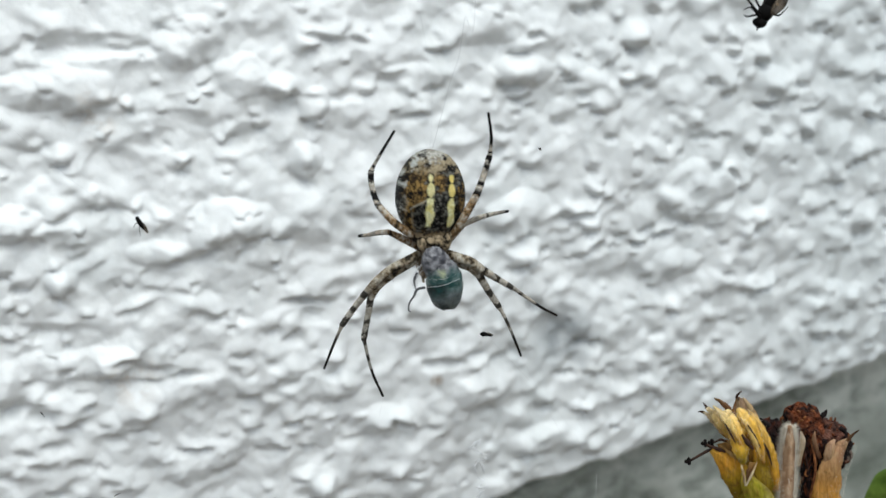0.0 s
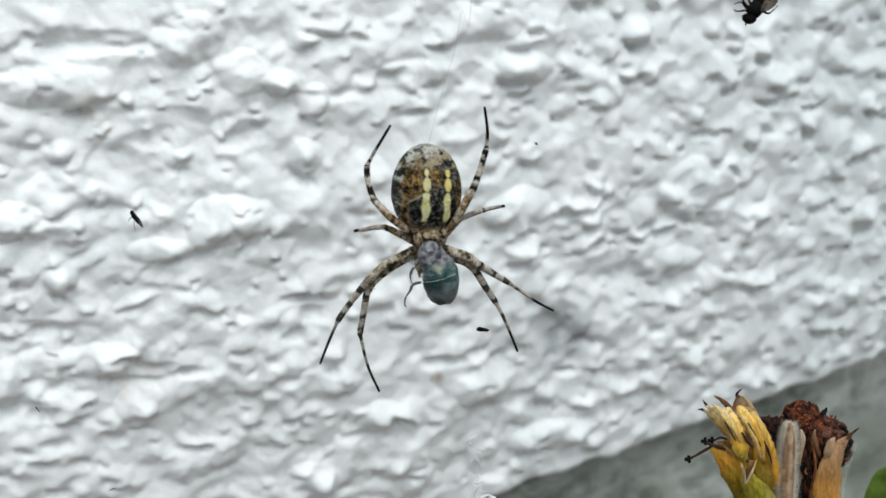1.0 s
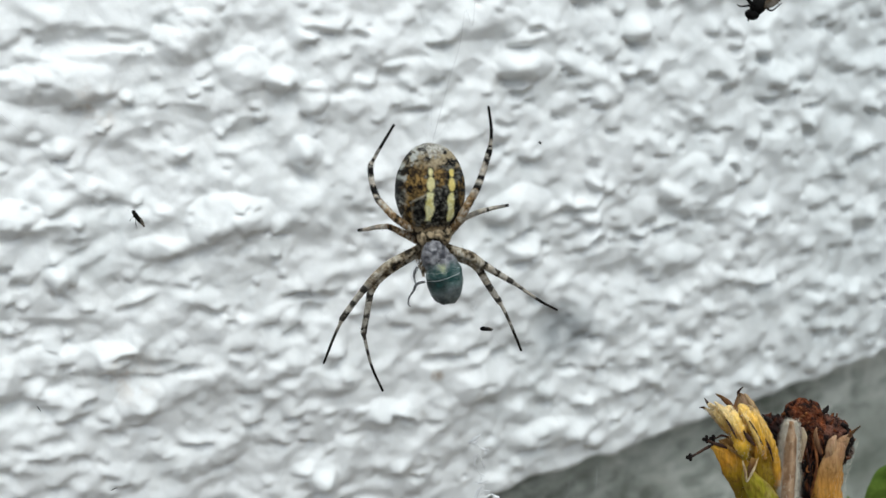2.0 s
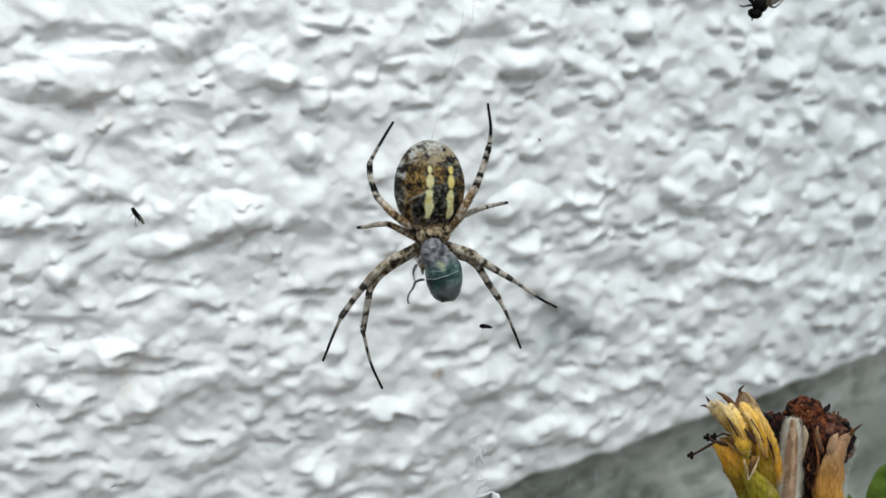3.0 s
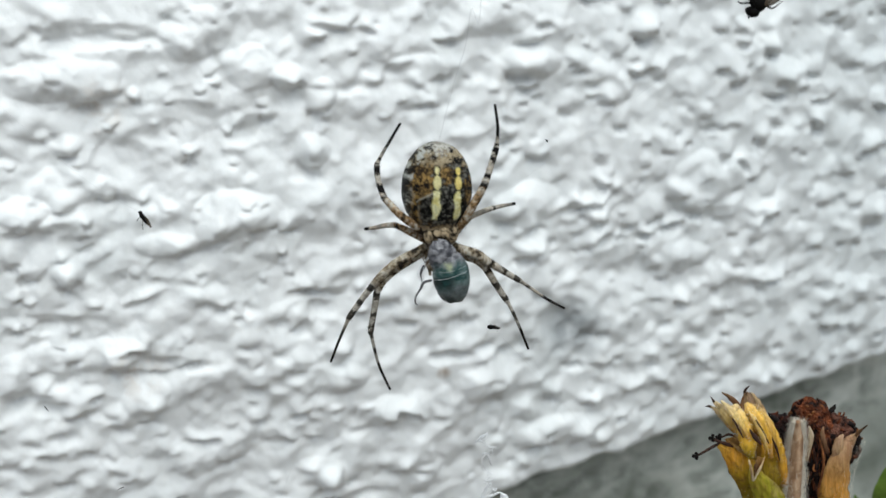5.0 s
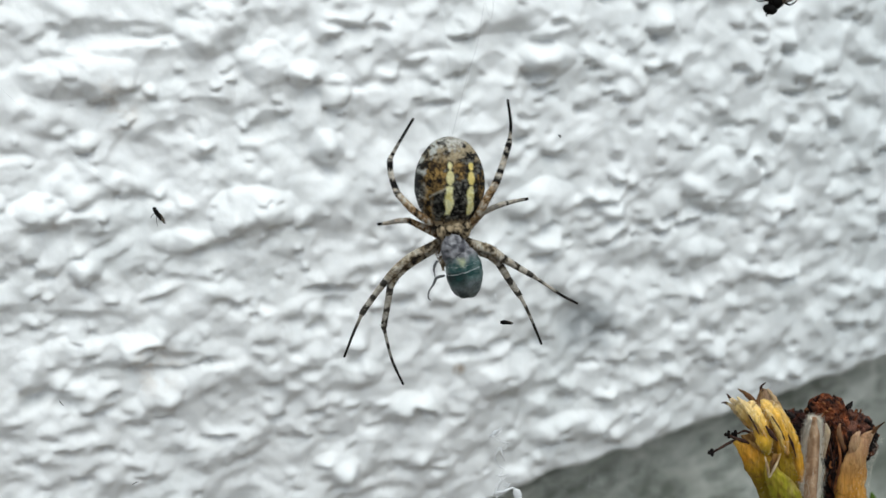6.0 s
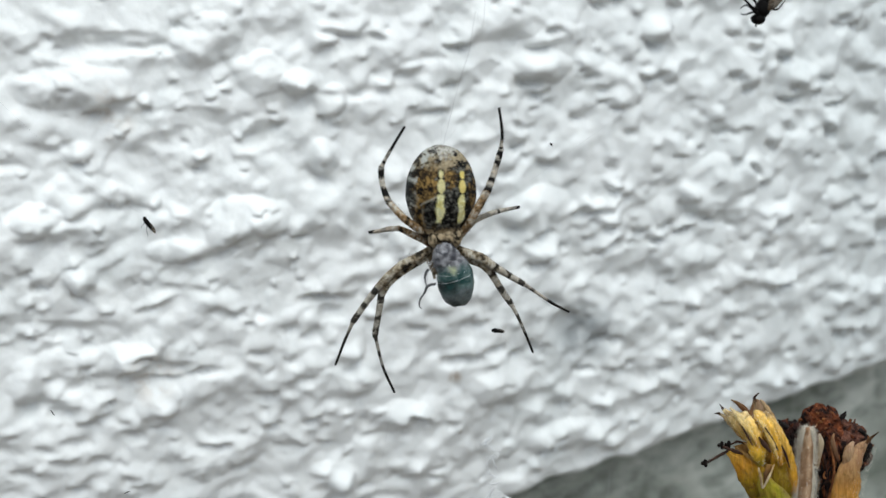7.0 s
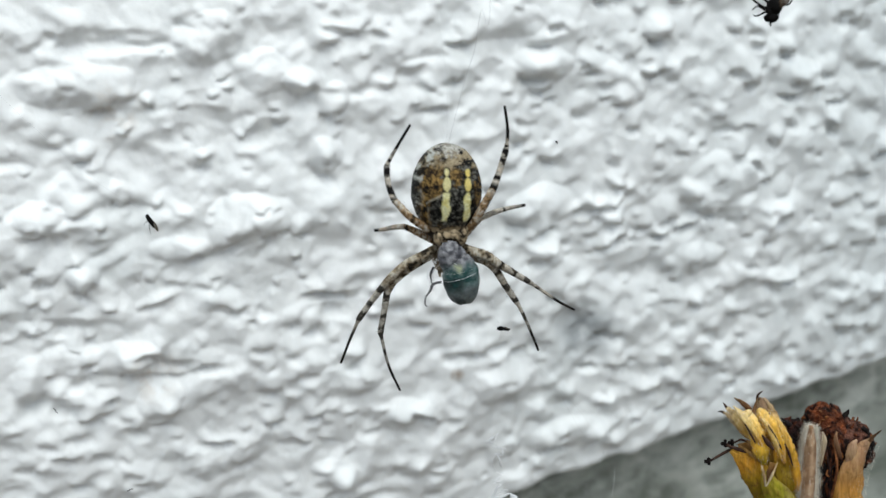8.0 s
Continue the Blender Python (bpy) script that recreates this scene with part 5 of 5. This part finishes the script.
    stem = part("dry_stem", tube(bmesh.new(), pts, radii, 14, 40, lambda s_, p: mix((0.23, 0.13, 0.07), (0.47, 0.32, 0.20), 0.5 + 1.4 * rough_at(p.x * 3, p.y * 3, p.z * 0.4, 0.8)), 0.12), MAT_STEM, s, "upright grey-brown dry stem")
    part("hair", hairs(bmesh.new(), pts, radii, 13000, 1.1, rng, 0.011, 0.8, 0.97), MAT_HAIR, stem, "dense pale woolly hair")
    part("hair", hairs(bmesh.new(), pts[2:], [1.05, 1.1, 1.2], 4200, 1.25, rng, 0.012, 0.9, 0.97), MAT_HAIR, stem, "longer wool towards the foot")
    for pts, number in (([(9.42, 3.00, 5.90), (7.65, 3.00, 1.26), (6.93, 3.00, -2.79)], 520), ([(-2.47, 2.00, 3.37), (-1.87, 2.00, -1.01)], 90), ([(-5.80, 0.50, 5.90), (-4.81, 1.00, 2.65), (-3.82, 2.00, -1.37)], 95)):
        part("hair", hairs(bmesh.new(), pts, [1.7, 1.9, 2.0], number * 2, 0.42, rng, 0.010, 0.6), MAT_HAIR, seed if number > 100 else head)
    bm = bmesh.new()
    for k, q in enumerate(((10.22, 3.00, 5.45), (9.98, 3.00, 4.91), (9.67, 3.00, 4.39), (9.51, 3.00, 3.76), (9.20, 3.00, 3.08), (10.05, 3.60, 3.86), (9.34, 3.60, 2.16))):
        egg(bm, q, (0.34, 0.3, 0.42), 8, 10, None, 0.3, 2.0)
    part("anther", bm, MAT_BLACK_TIP, seed, "row of blackened beads")
    # stalks down to the soil
    for x, y, z, dx, dy in ((-2.9, 3, -3, -14, 20), (3.0, 5, -2, 10, 26), (0.3, 0.5, -6, 4, 10)):
        pts = [(x, y, z), (x + dx * 0.1, y + dy * 0.1, -60), (x + dx * 0.6, y + dy * 0.5, -210), (x + dx, y + dy, -338.5)]
        part("stalk", tube(bmesh.new(), pts, [1.0, 1.2, 1.5, 1.9], 10, 40, None, 0.1), MAT_STALK, s, "green stalk")
    for pts, widths in (([(25.15, 27.00, -30.04), (23.94, 26.00, -21.54), (23.58, 25.00, -16.72), (24.42, 24.00, -12.67), (25.91, 23.00, -10.43)], [1.2, 5.9, 5.7, 4.0, 0.4]), ([(25.15, 27.00, -30.04), (21.96, 19.00, -17.31), (22.07, 18.00, -14.07), (23.32, 17.00, -12.20)], [0.8, 2.6, 2.8, 0.3]), ([(25.15, 27.00, -30.04), (20.57, 28.00, -24.75), (19.98, 29.00, -21.25), (19.58, 29.00, -18.94)], [0.8, 2.0, 1.8, 0.3])):
        part("leaf", blade(bmesh.new(), pts, widths, 0.15, 0.35, 26, 9, None, 0.05), MAT_LEAF, s, "fresh green leaf")
    part("leaf_stalk", tube(bmesh.new(), [(3.5, 9, -60), (9, 20, -38), (25.15, 27.00, -30.04)], [0.9, 0.7, 0.5], 8, 14), MAT_STALK, s)
    return s


PETALS = [
    ([(-2.21, 1.40, 2.02), (-2.94, 1.20, 6.30), (-3.72, 1.00, 9.31), (-4.35, 0.90, 11.59)], [3.64, 3.79, 3.35, 2.04], 0.3, along((0, OLIVE), (0.4, (0.30, 0.17, 0.03)), (0.7, (0.14, 0.075, 0.02)), (1, AMBER)), "brown inner petal behind the others"),
    ([(-2.45, 1.50, -3.38), (-4.41, 0.00, 2.32), (-6.36, -1.00, 6.54), (-7.67, -1.20, 8.50), (-8.98, -0.80, 9.52)], [4.45, 3.88, 3.30, 2.16, 0.43], 0.35, along((0, GREEN), (0.35, OLIVE), (0.62, AMBER), (1, (0.64, 0.36, 0.05))), "orange-yellow petal turning green at its base"),
    ([(-1.74, -1.00, -1.77), (-3.35, -1.60, 2.08), (-4.51, -1.80, 4.45), (-5.08, -1.40, 6.23)], [3.59, 3.45, 2.44, 0.72], 0.35, along((0, GREEN), (0.6, (0.27, 0.245, 0.02)), (1, (0.38, 0.29, 0.03))), "yellow-green outer petal"),
    ([(0.14, 1.00, -1.42), (-1.38, 0.20, 3.36), (-1.99, 0.30, 6.61), (-2.31, 0.60, 8.42)], [3.06, 3.20, 2.91, 1.75], 0.35, along((0, OLIVE), (0.5, (0.36, 0.24, 0.02)), (1, AMBER)), "olive petal"),
    ([(-5.24, -2.20, 7.78), (-5.57, -2.70, 9.80), (-6.04, -2.60, 12.14), (-6.41, -1.80, 13.72), (-6.67, -1.00, 14.77)], [0.70, 2.11, 2.11, 1.69, 0.70], 0.4, along((0, (0.46, 0.36, 0.03)), (0.35, GOLD), (0.7, (0.70, 0.48, 0.15)), (1, (0.74, 0.58, 0.30))), "broad yellow withered petal"),
    ([(-2.50, -1.50, 6.99), (-3.25, -2.30, 10.01), (-4.11, -2.30, 12.46), (-4.79, -1.60, 13.99), (-5.14, -0.80, 14.60)], [0.35, 1.34, 1.83, 1.55, 0.56], 0.4, along((0, AMBER), (0.4, GOLD), (1, (0.74, 0.50, 0.16))), "yellow curled petal"),
    ([(-0.56, 0.00, 2.04), (-1.07, -0.80, 6.56), (-1.98, -1.00, 9.95), (-2.87, -0.60, 12.23), (-3.80, 0.00, 13.87)], [1.43, 1.21, 1.14, 1.07, 0.43], 0.4, along((0, AMBER), (0.4, GOLD), (0.8, (0.70, 0.46, 0.14)), (1, BUFF)), "long golden petal"),
    ([(-6.19, -1.20, 10.70), (-7.19, -1.40, 12.81), (-8.11, -1.00, 14.30), (-8.92, -0.60, 15.24)], [0.56, 1.41, 1.27, 0.35], 0.4, along((0, GOLD), (0.5, (0.68, 0.50, 0.20)), (1, (0.74, 0.60, 0.36))), "pale yellow withered petal"),
    ([(-6.52, -0.40, 10.67), (-7.67, -0.60, 12.58), (-8.53, -0.40, 13.85), (-9.30, 0.00, 14.41)], [0.57, 0.92, 0.78, 0.21], 0.4, along((0, AMBER), (0.4, BUFF), (1, (0.74, 0.60, 0.36))), "buff withered petal"),
    ([(-5.67, -3.20, 10.84), (-6.65, -3.20, 13.28), (-7.41, -2.30, 14.72), (-8.29, -1.20, 15.65)], [0.21, 0.77, 0.91, 0.21], 0.5, along((0, AMBER), (0.3, (0.74, 0.52, 0.16)), (1, (0.74, 0.60, 0.36))), "thin pale yellow petal"),
    ([(-3.32, -2.90, 8.47), (-3.99, -3.20, 11.04), (-4.63, -2.90, 12.98), (-5.13, -2.00, 14.00)], [0.21, 0.63, 0.70, 0.21], 0.5, along((0, (0.52, 0.30, 0.05)), (0.4, (0.76, 0.52, 0.14)), (1, (0.70, 0.50, 0.20))), "thin yellow petal"),
    ([(-4.66, 0.80, 11.68), (-5.56, 0.60, 13.40), (-6.48, 0.60, 14.78), (-7.57, 0.80, 15.71)], [1.00, 0.93, 0.64, 0.14], 0.5, along((0, BUFF), (0.35, (0.16, 0.08, 0.045)), (1, DARK)), "dark shrivelled petal"),
    ([(-2.87, 1.50, 10.13), (-3.48, 1.50, 12.12), (-4.13, 1.40, 13.98), (-4.57, 1.20, 15.07)], [1.88, 2.03, 1.45, 0.51], 0.5, along((0, BUFF), (0.5, (0.52, 0.37, 0.25)), (0.8, (0.44, 0.30, 0.20)), (1, DARK)), "beige curled petal with a dark tip"),
    ([(-2.39, 0.90, 10.50), (-2.73, 0.90, 12.44), (-3.29, 0.90, 14.00), (-3.94, 0.90, 15.11)], [0.86, 1.00, 0.72, 0.22], 0.5, along((0, GOLD), (0.4, BUFF), (1, (0.42, 0.30, 0.20))), "narrow beige petal"),
    ([(-4.71, 0.90, 11.64), (-5.22, 0.80, 13.33), (-4.91, 0.90, 14.48), (-4.66, 0.90, 15.14)], [0.43, 0.57, 0.36, 0.14], 0.5, along((0, (0.24, 0.14, 0.08)), (1, DARK)), "dark brown petal edge"),
    ([(-4.57, 1.00, 14.85), (-4.61, 1.00, 15.48), (-4.01, 1.00, 16.00)], [0.43, 0.36, 0.11], 0.3, along((0, DARK), (1, (0.03, 0.018, 0.012))), "hooked dark petal tip"),
    ([(-8.84, -0.50, 15.03), (-9.09, -0.50, 15.53), (-9.34, -0.50, 15.95)], [0.35, 0.28, 0.07], 0.3, along((0, (0.30, 0.2, 0.11)), (1, DARK)), "thin dark petal tip"),
    ([(-9.17, 0.00, 14.31), (-9.51, 0.00, 14.51), (-9.93, 0.00, 14.50)], [0.36, 0.29, 0.07], 0.3, along((0, (0.30, 0.2, 0.11)), (1, DARK)), "thin dark petal tip"),
    # thin dark strips put in as the shade of gaps between petals
    ([(-7.57, -1.90, 14.79), (-7.36, -2.90, 13.86), (-6.92, -3.50, 12.63), (-6.43, -3.50, 11.41)], [0.14, 0.28, 0.28, 0.14], 0.5, along((0, (0.20, 0.10, 0.03)), (1, (0.10, 0.05, 0.02))), "shaded gap between petals as a dark sliver"),
    ([(-5.57, -3.35, 12.35), (-5.04, -3.50, 11.35), (-4.21, -3.30, 10.05)], [0.21, 0.63, 0.21], 0.4, along((0, (0.05, 0.025, 0.012)), (1, (0.09, 0.045, 0.02))), "shaded gap between petals as a dark sliver"),
    ([(-4.70, -3.20, 13.44), (-3.95, -3.20, 11.80), (-3.18, -2.90, 9.84)], [0.14, 0.28, 0.14], 0.4, along((0, (0.30, 0.16, 0.04)), (1, (0.12, 0.06, 0.02))), "shaded gap between petals as a brown sliver"),
    ([(-1.52, -1.50, 6.52), (-1.93, -1.70, 8.42), (-2.61, -1.90, 10.34)], [0.14, 0.35, 0.14], 0.4, along((0, (0.10, 0.05, 0.02)), (1, (0.2, 0.1, 0.03))), "shaded gap between petals as a dark sliver"),
    # dark sheet that paints the shade of the hollow behind the stamens
    ([(-5.91, 0.20, 5.51), (-6.39, 0.10, 7.72), (-6.76, 0.40, 9.68)], [2.03, 2.75, 1.88], 0.2, along((0, (0.20, 0.11, 0.03)), (0.5, (0.08, 0.04, 0.018)), (1, (0.28, 0.16, 0.05))), "dark backing for the shaded hollow behind the stamens"),
    ([(-5.59, -1.50, 7.78), (-6.77, -1.90, 9.27), (-7.91, -1.70, 10.44)], [0.28, 0.43, 0.21], 0.4, along((0, (0.52, 0.32, 0.08)), (1, (0.30, 0.17, 0.07))), "brown strand of petal"),
    ([(-5.87, -1.70, 9.03), (-6.46, -2.00, 10.21), (-7.05, -1.80, 11.13)], [0.21, 0.35, 0.21], 0.4, along((0, (0.16, 0.08, 0.03)), (1, (0.36, 0.22, 0.09))), "brown strand of petal"),
    ([(-5.40, -2.90, 5.03), (-5.61, -3.20, 6.80), (-5.76, -3.00, 8.04)], [0.21, 0.43, 0.14], 0.5, along((0, (0.60, 0.52, 0.38)), (0.5, (0.40, 0.28, 0.15)), (1, (0.56, 0.46, 0.30))), "torn papery scrap"),
    ([(-5.33, -2.90, 5.02), (-4.53, -3.10, 6.65), (-3.70, -2.70, 8.03)], [0.21, 0.35, 0.14], 0.5, along((0, (0.60, 0.52, 0.38)), (1, (0.50, 0.36, 0.18))), "torn papery scrap"),
    # brown piece painting the shade in the gap between the scrap's arms
    ([(-5.00, -2.60, 5.44), (-4.57, -2.60, 6.79), (-4.14, -2.30, 7.82)], [0.29, 1.07, 0.86], 0.3, along((0, (0.20, 0.11, 0.05)), (0.6, (0.10, 0.05, 0.025)), (1, (0.30, 0.17, 0.05))), "brown fill for the shaded gap in the torn scrap"),
    ([(-7.33, 0.50, 5.74), (-7.24, 0.50, 4.76), (-6.77, 0.50, 4.20), (-6.53, 0.50, 3.35)], [0.22, 0.58, 0.51, 0.22], 0.5, along((0, (0.10, 0.08, 0.05)), (0.5, (0.16, 0.13, 0.10)), (1, (0.05, 0.04, 0.03))), "small grey withered scrap"),
]
STAMENS = [
    ([(-6.18, -0.60, 7.73), (-6.95, -1.00, 8.84), (-8.16, -1.20, 9.76), (-9.06, -1.20, 10.21), (-9.59, -1.20, 10.68)], [0.34, 0.26, 0.18, 0.2]),
    ([(-8.35, -0.60, 9.64), (-9.47, -1.00, 9.47), (-10.65, -1.00, 8.94), (-11.75, -1.00, 8.41)], [0.16, 0.2, 0.17, 0.16]),
    ([(-6.41, -0.40, 10.03), (-7.44, -0.60, 10.60), (-8.16, -0.60, 10.40), (-8.57, -0.50, 10.25)], [0.18, 0.16, 0.12, 0.10]),
]
BRACTS = [
    ([(6.64, 3.00, -4.86), (6.55, 2.20, -0.29), (6.93, 1.80, 2.67), (7.73, 1.80, 4.74), (8.87, 2.00, 6.07), (9.85, 2.20, 6.71)], [4.43, 4.14, 3.25, 2.44, 1.48, 0.37], 0.4, along((0, AMBER), (0.25, (0.60, 0.30, 0.075)), (0.42, (0.42, 0.24, 0.10)), (0.6, (0.36, 0.20, 0.11)), (1, (0.38, 0.25, 0.16))), "tan bract with a ragged edge"),
    ([(6.70, 1.90, 3.46), (6.90, 1.50, 5.42), (7.26, 1.60, 6.52), (7.83, 1.90, 7.01)], [1.03, 1.47, 1.17, 0.29], 0.4, along((0, (0.34, 0.20, 0.11)), (1, (0.38, 0.25, 0.17))), "short tan bract"),
    ([(9.24, 1.60, 6.70), (9.91, 1.60, 7.39), (10.87, 1.60, 8.04)], [0.51, 0.44, 0.11], 0.4, along((0, DARK), (1, (0.02, 0.015, 0.012))), "black bract tip"),
    ([(2.66, 1.00, 4.56), (2.88, 0.80, 6.40), (3.31, 0.80, 8.09), (3.21, 1.00, 9.27)], [0.58, 0.87, 0.73, 0.22], 0.5, along((0, (0.36, 0.27, 0.17)), (1, (0.50, 0.42, 0.32))), "pale papery bract"),
    ([(5.78, 2.10, 4.48), (5.29, 1.80, 6.32), (5.12, 1.80, 7.71), (5.37, 2.00, 8.46)], [0.44, 0.66, 0.51, 0.15], 0.5, along((0, (0.10, 0.045, 0.03)), (1, (0.34, 0.20, 0.12))), "thin reddish bract"),
]

# ---- what sways: the web and all that hangs in it move together ----
SWAY = [
    # seconds, mm to the right, mm up, degrees of swing
    (0, 0.361, -0.228, 0.190),
    (0.3, -0.018, 0.146, 0.200),
    (0.5, 0.259, -0.131, 0.206),
    (0.8, -0.157, 0.242, 0.197),
    (1, -0.097, 0.114, 0.191),
    (1.2, -0.400, 0.338, 0.198),
    (1.5, 0.112, 0.067, 0.209),
    (1.7, 0.232, -0.053, 0.191),
    (2.8, 0.082, -0.153, 0.094),
    (3, 0.006, -0.050, 0.076),
    (3.2, 0.023, -0.032, 0.046),
    (3.5, -0.000, 0.000, -0.000),
    (3.8, -0.070, 0.001, 0.043),
    (4, 0.311, -0.101, 0.071),
    (4.2, 0.074, -0.116, 0.032),
    (4.5, -0.428, 0.875, -0.027),
    (4.7, 0.246, -0.016, -0.042),
    (5.8, 0.392, -0.224, -0.125),
    (6, 0.029, -0.073, -0.140),
    (6.2, 0.333, -0.037, -0.166),
    (6.5, 0.115, 0.307, -0.204),
    (6.8, 0.051, 0.129, 0.005),
    (7, -0.086, 0.346, 0.145),
    (7.2, 0.339, 0.075, 0.033),
    (7.5, 0.028, 0.242, -0.136),
    (7.8, 0.112, 0.355, 0.018),
    (8, 0.153, 0.419, 0.120),
]

FLY_SWAY = [
    (0, -2.813, 6.840, 10.0),
    (0.5, -4.787, 9.142, 13.0),
    (1, -5.780, 10.687, 15.0),
    (1.5, -7.081, 14.673, 20.0),
    (3, -4.923, 9.193, 13.0),
    (3.5, -6.108, 11.639, 16.0),
    (4, -7.144, 14.547, 20.0),
    (4.5, -7.825, 14.781, 20.0),
    (6, -7.165, 12.931, 18.0),
    (6.5, -9.195, 15.149, 20.0),
    (7, -2.826, 2.821, 4.0),
    (7.5, -5.994, 10.725, 14.0),
    (8, 3.149, -3.605, -6.0),
]
GNAT_SWAY = [
    (0, 0.570, -0.243, 0.000),
    (0.3, 0.199, 0.157, 0.000),
    (0.5, 0.188, -0.117, 0.000),
    (0.8, -0.031, 0.293, 0.000),
    (1, 0.034, 0.146, 0.000),
    (1.2, -0.175, 0.276, 0.000),
    (1.5, 0.285, -0.128, 0.000),
    (1.7, 0.241, -0.064, 0.000),
    (2.8, 0.028, -0.129, 0.000),
    (3, -0.010, -0.051, 0.000),
    (3.2, -0.005, -0.030, 0.000),
    (3.5, -0.000, 0.000, 0.000),
    (3.8, -0.018, -0.109, 0.000),
    (4, 0.171, -0.060, 0.000),
    (4.2, -0.099, -0.428, 0.000),
    (4.5, -0.087, 0.378, 0.000),
    (4.7, 0.160, -0.229, 0.000),
    (5.8, 0.078, -0.583, 0.000),
    (6, -0.160, -0.492, 0.000),
    (6.2, 0.130, -0.043, 0.000),
    (6.5, 0.189, -0.224, 0.000),
    (6.8, -0.065, -0.218, 0.000),
    (7, -0.354, -0.162, 0.000),
    (7.2, -0.168, -0.364, 0.000),
    (7.5, -0.474, -0.331, 0.000),
    (7.8, -0.476, -0.006, 0.000),
    (8, -0.459, -0.013, 0.000),
]


def motions():
    for build, rows in ((spider, SWAY), (prey, SWAY), (web, SWAY), (dead_fly, FLY_SWAY), (gnat, GNAT_SWAY), (midge, SWAY), (crumb, SWAY), (husk, GNAT_SWAY), (scrap, GNAT_SWAY)):
        walk(build(), [(t, HUB @ pose(x * MM, 0, z * MM) @ pose(0, 0, 0, 0, a, 0)) for t, x, z, a in rows])


flower()
motions()
